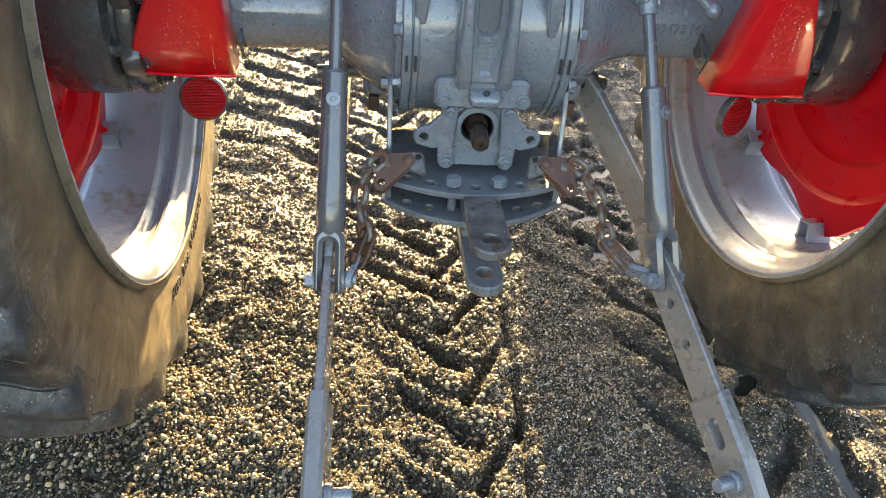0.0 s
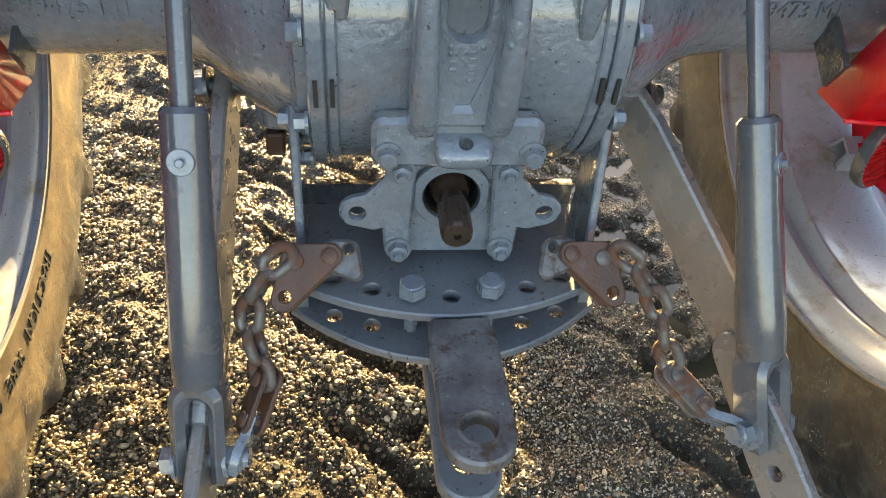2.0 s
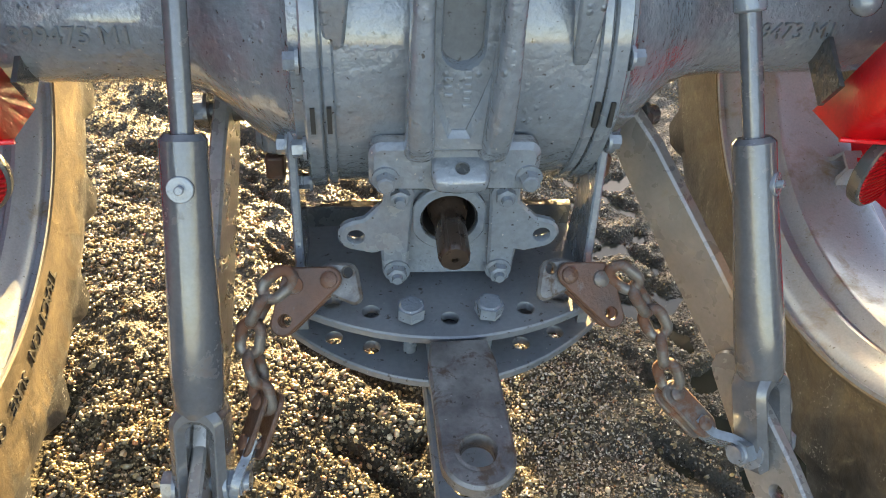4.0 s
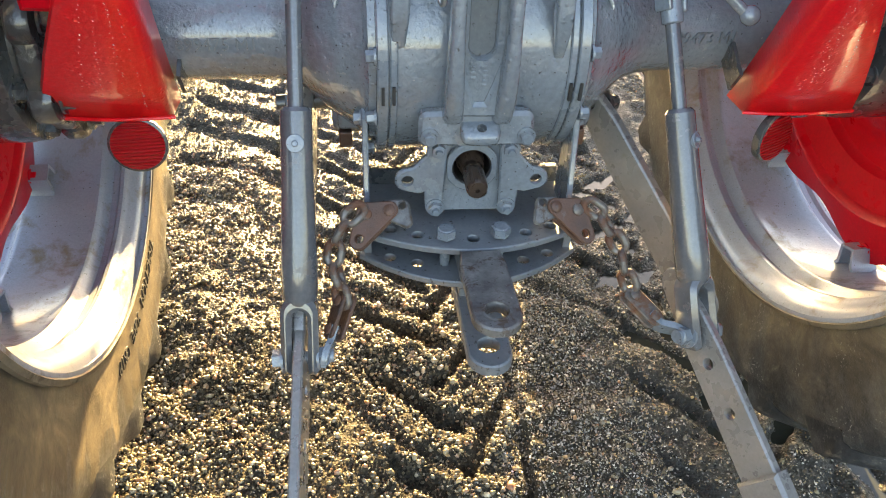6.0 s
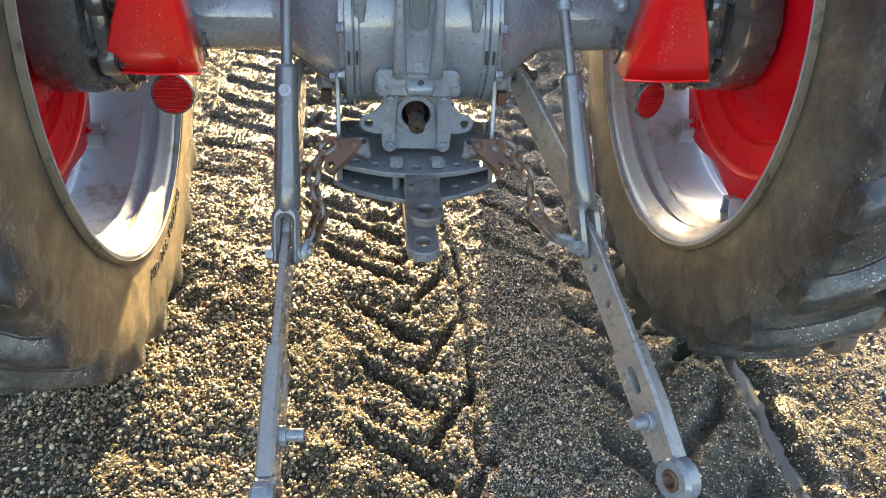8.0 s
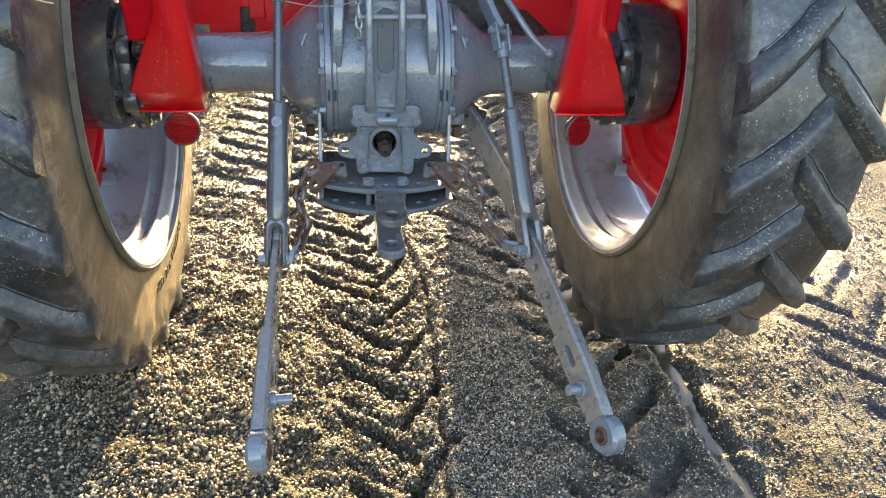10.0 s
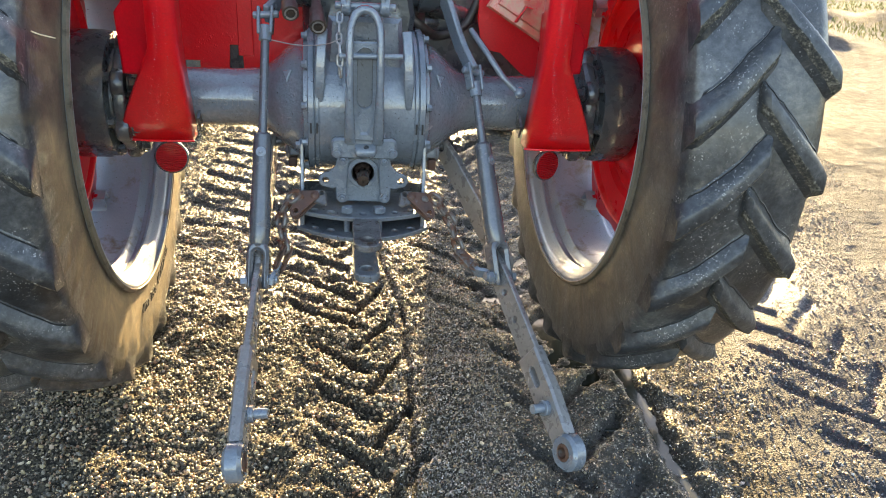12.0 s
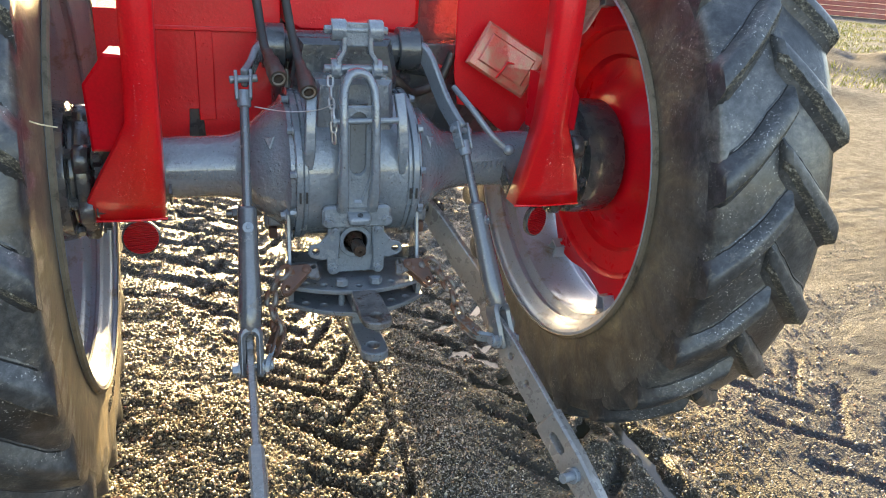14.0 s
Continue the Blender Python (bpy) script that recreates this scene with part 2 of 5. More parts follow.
def grit_material():
    m, n, l, b = nodes_of("gritty_mud_crust")
    g = noise_node(n, l, 150.0, 5, 0.75)
    col = ramp(n, l, g, ((0.38, (0.014, 0.013, 0.011)), (0.48, (0.060, 0.054, 0.042)), (0.57, (0.16, 0.14, 0.10)), (0.66, (0.38, 0.36, 0.30))))
    col = mixed(n, l, level(n, l, noise_node(n, l, 24.0, 5, 0.7, distort=0.4), 0.46, 0.56, 0, 0.85), col, (0.022, 0.022, 0.021))
    l.new(col, b.inputs["Base Color"])
    b.inputs["Roughness"].default_value = 0.7
    bumped(n, l, b, g, 0.9, 0.008)
    return m


GRIT = grit_material()
LETTER = surface("clean_black_rubber", (0.018, 0.018, 0.018), (0.03, 0.028, 0.026), (0.5, 0.7), patch=20)


def ground_material():
    m, n, l, b = nodes_of("gravelly_mud")
    big = noise_node(n, l, 1.6, 6, 0.6)
    mid = noise_node(n, l, 14.0, 6, 0.65)
    tc = n.new("ShaderNodeTexCoord")
    v = n.new("ShaderNodeTexVoronoi")
    v.inputs["Scale"].default_value = 150.0
    l.new(tc.outputs["Object"], v.inputs["Vector"])
    col = ramp(n, l, mid, ((0.30, (0.012, 0.010, 0.007)), (0.5, (0.034, 0.028, 0.019)), (0.68, (0.085, 0.071, 0.048))))
    stone = ramp(n, l, v.outputs["Color"], ((0.2, (0.018, 0.016, 0.013)), (0.5, (0.065, 0.056, 0.040)), (0.8, (0.17, 0.145, 0.098))))
    col = mixed(n, l, 0.6, col, stone)
    col = mixed(n, l, level(n, l, big, 0.42, 0.62, 0, 0.55), col, (0.045, 0.042, 0.035))
    sep = n.new("ShaderNodeSeparateXYZ")
    l.new(tc.outputs["Object"], sep.inputs[0])
    grass = ramp(n, l, noise_node(n, l, 0.9, 6, 0.7), ((0.3, (0.03, 0.026, 0.014)), (0.5, (0.055, 0.075, 0.012)), (0.7, (0.10, 0.11, 0.018))))
    wob = n.new("ShaderNodeMath")
    wob.operation = "MULTIPLY_ADD"
    l.new(noise_node(n, l, 0.35, 4), wob.inputs[0])
    wob.inputs[1].default_value = 3.0
    l.new(sep.outputs[0], wob.inputs[2])
    col = mixed(n, l, level(n, l, wob.outputs[0], 9.6, 10.0, 0, 1), col, grass)
    wet = n.new("ShaderNodeMath")
    wet.operation = "MULTIPLY_ADD"
    l.new(noise_node(n, l, 5.0, 4, 0.6), wet.inputs[0])
    wet.inputs[1].default_value = 0.35
    off = n.new("ShaderNodeMath")
    off.operation = "SUBTRACT"
    l.new(sep.outputs[0], off.inputs[0])
    off.inputs[1].default_value = 0.62
    ab = n.new("ShaderNodeMath")
    ab.operation = "ABSOLUTE"
    l.new(off.outputs[0], ab.inputs[0])
    l.new(ab.outputs[0], wet.inputs[2])
    puddly = level(n, l, wet.outputs[0], 0.34, 0.54, 1, 0)
    ahead = n.new("ShaderNodeMath")
    ahead.operation = "MULTIPLY_ADD"
    l.new(noise_node(n, l, 4.0, 5, 0.6), ahead.inputs[0])
    ahead.inputs[1].default_value = 0.9
    l.new(sep.outputs[1], ahead.inputs[2])
    slick0 = level(n, l, ahead.outputs[0], 0.40, 0.80, 0, 0.75)
    near_x = level(n, l, ab.outputs[0], 1.15, 1.6, 1, 0)
    sl = n.new("ShaderNodeMath")
    sl.operation = "MULTIPLY"
    l.new(slick0, sl.inputs[0]), l.new(near_x, sl.inputs[1])
    slick = sl.outputs[0]
    more = n.new("ShaderNodeMath")
    more.operation = "MAXIMUM"
    l.new(puddly, more.inputs[0]), l.new(slick, more.inputs[1])
    wet_yard = n.new("ShaderNodeMath")
    wet_yard.operation = "MULTIPLY"
    l.new(level(n, l, sep.outputs[0], 1.0, 1.2, 0, 0.12), wet_yard.inputs[0])
    l.new(level(n, l, noise_node(n, l, 2.4, 5, 0.6), 0.36, 0.52, 0.25, 1), wet_yard.inputs[1])
    most = n.new("ShaderNodeMath")
    most.operation = "MAXIMUM"
    l.new(more.outputs[0], most.inputs[0]), l.new(wet_yard.outputs[0], most.inputs[1])
    puddly = most.outputs[0]
    l.new(level(n, l, puddly, 0, 1, 0.08, 0.5), b.inputs["Specular IOR Level"])
    half_wet = n.new("ShaderNodeMath")
    half_wet.operation = "MULTIPLY"
    l.new(puddly, half_wet.inputs[0])
    half_wet.inputs[1].default_value = 0.7
    col = mixed(n, l, half_wet.outputs[0], col, (0.028, 0.027, 0.023))
    col = mixed(n, l, level(n, l, sep.outputs[2], 0.06, 0.12, 0, 0.95), col, (0.035, 0.023, 0.014))
    # blue-grey base colour carries the sky's reflection on the wet yard
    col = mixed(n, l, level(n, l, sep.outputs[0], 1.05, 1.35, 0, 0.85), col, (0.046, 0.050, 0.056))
    # far yard coloured darker to hold down the glare of the low sun
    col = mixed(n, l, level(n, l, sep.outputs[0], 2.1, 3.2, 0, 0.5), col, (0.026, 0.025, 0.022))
    l.new(col, b.inputs["Base Color"])
    gl = n.new("ShaderNodeMath")
    gl.operation = "MULTIPLY"
    l.new(level(n, l, mid, 0.35, 0.65, 0.55, 0.85), gl.inputs[0])
    l.new(level(n, l, puddly, 0, 1, 1.0, 0.45), gl.inputs[1])
    l.new(gl.outputs[0], b.inputs["Roughness"])
    nr = bumped(n, l, b, v.outputs["Distance"], 0.9, 0.006)
    bumped(n, l, b, noise_node(n, l, 220.0, 4, 0.75), 0.9, 0.005, nr)
    return m


TAN_MIX = ((0.0, (0.026, 0.021, 0.014)), (0.30, (0.076, 0.060, 0.036)), (0.55, (0.18, 0.138, 0.073)),
           (0.68, (0.20, 0.175, 0.13)), (0.82, (0.37, 0.28, 0.135)), (0.90, (0.26, 0.12, 0.06)), (1.0, (0.52, 0.45, 0.31)))
# grey stones of the shaded strip, made paler to lift its brightness by colour
SHADE_LIFT_MIX = ((0.0, (0.045, 0.042, 0.038)), (0.30, (0.125, 0.117, 0.104)), (0.60, (0.24, 0.225, 0.195)), (0.85, (0.40, 0.375, 0.32)), (0.93, (0.33, 0.22, 0.16)), (1.0, (0.66, 0.64, 0.58)))
YARD_MIX = ((0.0, (0.045, 0.044, 0.043)), (0.35, (0.115, 0.112, 0.110)), (0.62, (0.21, 0.20, 0.19)), (0.80, (0.32, 0.27, 0.19)), (0.92, (0.24, 0.15, 0.11)), (1.0, (0.46, 0.45, 0.42)))


def pebble_material(name, low, high, film, mix):
    m, n, l, b = nodes_of(name)
    g = n.new("ShaderNodeNewGeometry")
    l.new(ramp(n, l, g.outputs["Random Per Island"], mix), b.inputs["Base Color"])
    l.new(level(n, l, noise_node(n, l, 60.0), 0.3, 0.7, low, high), b.inputs["Roughness"])
    b.inputs["Coat Weight"].default_value, b.inputs["Coat Roughness"].default_value = film, 0.10
    return m


GROUND = ground_material()
PEBBLE = pebble_material("wet_pebbles", 0.22, 0.5, 0.4, TAN_MIX)
PEBBLE_DRY = pebble_material("dry_pebbles", 0.5, 0.8, 0.0, YARD_MIX)
GRAVEL_LIFTED = pebble_material("fine_grey_gravel_lifted", 0.3, 0.6, 0.5, SHADE_LIFT_MIX)


def water_material():
    m, n, l, b = nodes_of("muddy_puddle_water")
    l.new(ramp(n, l, noise_node(n, l, 6.0), ((0.35, (0.030, 0.033, 0.026)), (0.7, (0.052, 0.053, 0.042)))), b.inputs["Base Color"])
    b.inputs["Roughness"].default_value = 0.14
    b.inputs["Specular IOR Level"].default_value = 0.3
    bumped(n, l, b, noise_node(n, l, 30.0, 2), 0.05, 0.004)
    return m


WATER = water_material()


def drop_material():
    m, n, l, b = nodes_of("clear_water_drop")
    b.inputs["Base Color"].default_value = (0.95, 0.97, 1.0, 1)
    b.inputs["Transmission Weight"].default_value, b.inputs["IOR"].default_value = 0.75, 1.33
    b.inputs["Roughness"].default_value = 0.05
    b.inputs["Coat Weight"].default_value = 1.0
    return m


DROP = drop_material()
GRASS = surface("grass_blades", (0.14, 0.17, 0.018), (0.26, 0.25, 0.035), (0.5, 0.7), patch=3, grain=30, bump=0.0)
STRAW = surface("dry_straw", (0.55, 0.47, 0.30), (0.45, 0.37, 0.22), (0.6, 0.8))


# ---- mesh building ----
def finish(bm, name, mat, sharp=38):
    bmesh.ops.recalc_face_normals(bm, faces=bm.faces)
    me = bpy.data.meshes.new(name)
    bm.to_mesh(me)
    bm.free()
    me.materials.append(mat)
    me.polygons.foreach_set("use_smooth", [True] * len(me.polygons))
    me.set_sharp_from_angle(angle=radians(sharp))
    return me


def part(name, bm, mat, parent, label="", bevel=0.0, m=None, sharp=38):
    """Links a bmesh as one mesh object under a thing or a part."""
    ob = new(name, finish(bm, name, mat, sharp))
    ob.parent = parent
    if m is not None:
        ob.matrix_basis = m
    if label:
        ob["label"] = label
    if bevel:
        k = ob.modifiers.new("bevel", "BEVEL")
        k.width, k.segments, k.limit_method, k.angle_limit = bevel, 2, "ANGLE", radians(40)
        k.use_clamp_overlap = True
    return ob


def again(ob, m, parent=None):
    """One more piece on the same mesh."""
    o = ob.copy()
    scene.collection.objects.link(o)
    if parent:
        o.parent = parent
    o.matrix_basis = m
    return o


def axes(origin, z, x=(1, 0, 0)):
    z = Vector(z).normalized()
    x = Vector(x)
    if abs(x.normalized().dot(z)) > 0.98:
        x = Vector((0, 0, 1)) if abs(z.z) < 0.9 else Vector((0, 1, 0))
    y = z.cross(x).normalized()
    x = y.cross(z)
    m = Matrix((x, y, z)).transposed().to_4x4()
    m.translation = origin
    return m


def box(bm, c, size, rot=(0, 0, 0)):
    bmesh.ops.create_cube(bm, size=1, matrix=pose(*c, *rot) @ Matrix.Diagonal((*size, 1)))
    return bm


def rod(bm, a, b, r, r2=None, n=24):
    a, b = Vector(a), Vector(b)
    m = axes((a + b) / 2, b - a)
    bmesh.ops.create_cone(bm, cap_ends=True, segments=n, radius1=r, radius2=r if r2 is None else r2, depth=(b - a).length, matrix=m)
    return bm


def lathe(bm, profile, m, n=48, wobble=None, close=False):
    """profile: (radius, height) along m's z."""
    rings = []
    for r, h in profile:
        ring = []
        for i in range(n):
            a = 2 * math.pi * i / n
            rr = wobble(r, h, a) if wobble else r
            ring.append(bm.verts.new(m @ Vector((rr * math.cos(a), rr * math.sin(a), h))))
        rings.append(ring)
    pairs = list(zip(rings, rings[1:])) + ([(rings[-1], rings[0])] if close else [])
    for p, q in pairs:
        for i in range(n):
            bm.faces.new((p[i], p[(i + 1) % n], q[(i + 1) % n], q[i]))
    if not close:
        for ring, flip in ((rings[0], True), (rings[-1], False)):
            bm.faces.new(ring[::-1] if flip else ring)
    return bm


def circle(x, y, r, n=20):
    return [(x + r * math.cos(2 * math.pi * i / n), y + r * math.sin(2 * math.pi * i / n)) for i in range(n)]


def arc(x, y, r, a, b, n=8):
    return [(x + r * math.cos(radians(a + (b - a) * i / n)), y + r * math.sin(radians(a + (b - a) * i / n))) for i in range(n + 1)]


def inset(loop, d):
    """Loop moved to its left by d."""
    n, out = len(loop), []
    for i in range(n):
        (x0, y0), (x1, y1), (x2, y2) = loop[i - 1], loop[i], loop[(i + 1) % n]
        a, b = Vector((x1 - x0, y1 - y0)), Vector((x2 - x1, y2 - y1))
        if a.length < 1e-7 or b.length < 1e-7:
            out.append((x1, y1))
            continue
        a.normalize(), b.normalize()
        na, nb = Vector((-a.y, a.x)), Vector((-b.y, b.x))
        m = na + nb
        m = na if m.length < 1e-4 else m.normalized()
        k = d / max(0.45, m.dot(na))
        out.append((x1 + m.x * k, y1 + m.y * k))
    return out


def area(loop):
    return sum(p[0] * q[1] - q[0] * p[1] for p, q in zip(loop, loop[1:] + loop[:1]))


def plate(bm, outline, holes, t, m, c=0.002):
    """Flat plate of thickness t along m's z, with through holes and eased edges."""
    from mathutils.geometry import tessellate_polygon
    c = min(c, t * 0.4)
    loops = [list(outline) if area(list(outline)) > 0 else list(outline)[::-1]] + [list(h) if area(list(h)) < 0 else list(h)[::-1] for h in holes]
    inner = [inset(lp, c if k == 0 else c * 0.5) for k, lp in enumerate(loops)]
    flat = [Vector((x, y, 0)) for lp in inner for x, y in lp]
    tris = tessellate_polygon([[Vector((x, y, 0)) for x, y in lp] for lp in inner])

    def ring(lps, z):
        return [bm.verts.new(m @ Vector((x, y, z))) for lp in lps for x, y in lp]
    rows = [ring(inner, 0), ring(loops, c), ring(loops, t - c), ring(inner, t)]
    for p, q, r in tris:
        try:
            bm.faces.new((rows[0][r], rows[0][q], rows[0][p]))
            bm.faces.new((rows[3][p], rows[3][q], rows[3][r]))
        except ValueError:
            pass
    for low, top in zip(rows, rows[1:]):
        k = 0
        for lp in loops:
            for i in range(len(lp)):
                j = (i + 1) % len(lp)
                bm.faces.new((low[k + i], low[k + j], top[k + j], top[k + i]))
            k += len(lp)
    return bm


def smooth_path(pts, per=6):
    pts = [Vector(p) for p in pts]
    out = []
    for i in range(len(pts) - 1):
        p0, p1, p2, p3 = pts[max(i - 1, 0)], pts[i], pts[i + 1], pts[min(i + 2, len(pts) - 1)]
        for k in range(per):
            t = k / per
            out.append(0.5 * ((2 * p1) + (p2 - p0) * t + (2 * p0 - 5 * p1 + 4 * p2 - p3) * t * t + (3 * p1 - p0 - 3 * p2 + p3) * t ** 3))
    out.append(pts[-1])
    return out


def sweep(bm, pts, section, up=(0, 0, 1), closed=False, scale=None):
    """A 2D section carried along points; section x lies across, y along up."""
    pts = [Vector(p) for p in pts]
    rings, n = [], len(pts)
    for i, p in enumerate(pts):
        a, b = pts[(i - 1) % n] if closed or i else pts[0], pts[(i + 1) % n] if closed or i < n - 1 else pts[-1]
        d = (b - a).normalized()
        side = d.cross(Vector(up))
        side = side.normalized() if side.length > 1e-4 else Vector((1, 0, 0))
        v = side.cross(d).normalized()
        s = scale[i] if scale else (1, 1)
        rings.append([bm.verts.new(p + side * x * s[0] + v * y * s[1]) for x, y in section])
    k = len(section)
    for i in range(n if closed else n - 1):
        p, q = rings[i], rings[(i + 1) % n]
        for j in range(k):
            bm.faces.new((p[j], p[(j + 1) % k], q[(j + 1) % k], q[j]))
    if not closed:
        bm.faces.new(rings[0][::-1]), bm.faces.new(rings[-1])
    return bm


def rect(w, h):
    return [(-w / 2, -h / 2), (w / 2, -h / 2), (w / 2, h / 2), (-w / 2, h / 2)]


B = bmesh.new


def bolt_mesh(r, h, washer=1.35, stud=0.0):
    """Hexagon head on a washer, sitting on z = 0."""
    bm = B()
    if washer:
        rod(bm, (0, 0, 0), (0, 0, h * 0.22), r * washer, n=20)
    rod(bm, (0, 0, h * 0.2), (0, 0, h * 0.92), r, n=6)
    rod(bm, (0, 0, h * 0.9), (0, 0, h), r * 0.84, r * 0.7, n=16)
    if stud:
        rod(bm, (0, 0, h * 0.9), (0, 0, h + stud), r * 0.55, r * 0.45, n=14)
    return bm


def bolts(name, places, r, h, mat, parent, label="", stud=0.0, washer=1.35):
    first = None
    for k, (p, d) in enumerate(places):
        m = axes(p, d) @ pose(0, 0, 0, 0, 0, 17 * k)
        if first is None:
            first = part(name, bolt_mesh(r, h, washer, stud), mat, parent, label, m=m)
        else:
            again(first, m)
    return first


# ---- ground ----
def lattice(x, y, seed):
    h = np.sin(x * 127.1 + y * 311.7 + seed * 74.7) * 43758.5453
    return h - np.floor(h)


def vnoise(x, y, s, seed):
    x, y = x * s, y * s
    i, j = np.floor(x), np.floor(y)
    u, v = x - i, y - j
    u, v = u * u * (3 - 2 * u), v * v * (3 - 2 * v)
    a, b, c, d = lattice(i, j, seed), lattice(i + 1, j, seed), lattice(i, j + 1, seed), lattice(i + 1, j + 1, seed)
    return (a * (1 - u) + b * u) * (1 - v) + (c * (1 - u) + d * u) * v - 0.5


def bump_band(d, w):
    return 1 / (1 + np.abs(d / w) ** 8)


def tread_marks(x, y, xc, slope, tip, step, left, right, lean_l, lean_r, width):
    """Prints of slanted tyre lugs: 1 inside a lug's print. left, right: reach of the arms from the middle."""
    u = x - (xc + slope * y)
    yl = (y - tip - lean_l * np.maximum(-u, 0)) / step
    yr = (y - tip - step * 0.5 - lean_r * np.maximum(u, 0)) / step
    fl = np.abs(yl - np.round(yl)) * step
    fr = np.abs(yr - np.round(yr)) * step
    soft = lambda v: np.clip(v / 0.016 + 0.5, 0, 1)
    pl = bump_band(fl, width) * soft(0.02 - u) * soft(u + left)
    pr = bump_band(fr, width) * soft(u + 0.02) * soft(right - u)
    return np.maximum(pl, pr)


def ground_z(x, y):
    x, y = np.asarray(x, float), np.asarray(y, float)
    wx = x + 0.022 * vnoise(x, y, 9, 3) + 0.009 * vnoise(x, y, 30, 4)
    wy = y + 0.022 * vnoise(x, y, 9, 5) + 0.009 * vnoise(x, y, 30, 6)
    near = np.exp(-((x / 9) ** 2 + (y / 9) ** 2) ** 2)
    z = 0.026 * vnoise(x, y, 1.1, 1) + 0.014 * vnoise(x, y, 5, 2) + near * (1 - 0.55 * np.clip((x - 0.98) / 0.15, 0, 1)) * (0.020 * vnoise(x, y, 13, 7) + 0.012 * vnoise(x, y, 32, 8) + 0.008 * vnoise(x, y, 70, 9))
    # middle track: its left arms reach further out ahead of the axle
    reach = 0.17 + 0.18 * np.clip((wy + 0.05) / 0.8, 0, 1)
    mid = wx + 0.012 + 0.11 * wy
    mask = bump_band(mid + 0.02 + (reach - 0.17) * 0.5, 0.21 + (reach - 0.17) * 0.5) * near
    z = z - mask * (0.010 + 0.028 * tread_marks(wx, wy, -0.012, -0.11, -0.475, 0.236, reach, 0.125, 0.88, 1.45, 0.025)
                    + 0.012 * tread_marks(wx, wy, -0.03, -0.11, -0.365, 0.236, reach * 0.9, 0.0, 0.75, 1.3, 0.020))
    # thin groove along the edge of the middle track
    u = wx - (0.146 - 0.10 * np.maximum(wy - 0.05, 0))
    z = z + near * (0.010 * np.exp(-((u - 0.022) / 0.012) ** 2) - 0.016 * np.exp(-(u / 0.010) ** 2) + 0.006 * np.exp(-((u + 0.022) / 0.012) ** 2))
    # older track beside it, further ahead
    z = z - near * 0.020 * tread_marks(wx, wy, -0.40, -0.03, 1.0, 0.21, 0.36, 0.10, 0.45, 0.9, 0.030) * np.clip((wy - 0.6) / 0.2, 0, 1)
    # wet track behind the right wheel
    mask = bump_band(wx - 0.62, 0.22) * near
    z = z - mask * (0.008 + 0.022 * tread_marks(wx, wy, 0.605, 0.0, -0.56, 0.235, 0.17, 0.17, 1.14, 1.0, 0.030))
    z = z + near * (0.010 * np.exp(-((wx - 0.818) / 0.016) ** 2) - 0.026 * np.exp(-((wx - 0.868) / 0.026) ** 2)
                    + 0.016 * np.exp(-((wx - 0.925) / 0.020) ** 2)) * np.clip((-wy - 0.05) / 0.1, 0, 1)
    # track ahead, between the middle track and the right wheel
    z = z - near * 0.020 * tread_marks(wx, wy, 0.44, 0.02, 0.3, 0.225, 0.20, 0.16, 0.8, 0.8, 0.030) * np.clip((wy - 0.0) / 0.25, 0, 1)
    # track beyond the right wheel
    mask = bump_band(wx - 1.58, 0.27) * near
    z = z - mask * 0.015 * tread_marks(wx, wy, 1.60, 0.0, -0.37, 0.235, 0.24, 0.20, 0.95, 1.15, 0.030)
    # wheel beds
    for s in (-1, 1):
        z = z - 0.02 * bump_band(x - s * 0.80, 0.19) * bump_band(y + 0.095, 0.16)
    # churned soil banks before the grass
    far = x * 0.72 + y * 0.35
    z = z + (0.10 * np.exp(-((far - 6.9) / 0.35) ** 2) + 0.16 * np.exp(-((far - 9.6) / 0.6) ** 2)) * (1 + 2.5 * vnoise(x, y, 1.7, 21))
    return z


def coords(stops):
    out = []
    for (a, b, st) in stops:
        out.append(np.arange(a, b, st))
    return np.concatenate(out)


gx = np.concatenate([-np.geomspace(300, 3, 30)[:-1], coords(((-3, -1.3, 0.05), (-1.3, -0.85, 0.02), (-0.85, 1.05, 0.0085), (1.05, 2.3, 0.016), (2.3, 5, 0.06), (5, 14, 0.16))), np.geomspace(14, 300, 24)])
gy = np.concatenate([-np.geomspace(300, 3, 26)[:-1], coords(((-3, -1.2, 0.05), (-1.2, 0.85, 0.0085), (0.85, 2.4, 0.013), (2.4, 5, 0.06), (5, 13, 0.16))), np.geomspace(13, 300, 24)])
X, Y = np.meshgrid(gx, gy)
Z = ground_z(X, Y)
nx, ny = len(gx), len(gy)
me = bpy.data.meshes.new("ground")
me.vertices.add(nx * ny)
me.vertices.foreach_set("co", np.stack([X, Y, Z], -1).astype(np.float32).ravel())
idx = np.arange(nx * ny).reshape(ny, nx)
quads = np.stack([idx[:-1, :-1], idx[:-1, 1:], idx[1:, 1:], idx[1:, :-1]], -1).reshape(-1, 4)
me.loops.add(quads.size)
me.loops.foreach_set("vertex_index", quads.ravel().astype(np.int32))
me.polygons.add(len(quads))
me.polygons.foreach_set("loop_start", np.arange(0, quads.size, 4, dtype=np.int32))
me.update(calc_edges=True)
me.polygons.foreach_set("use_smooth", [True] * len(quads))
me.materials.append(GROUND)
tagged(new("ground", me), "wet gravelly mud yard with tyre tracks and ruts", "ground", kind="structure")


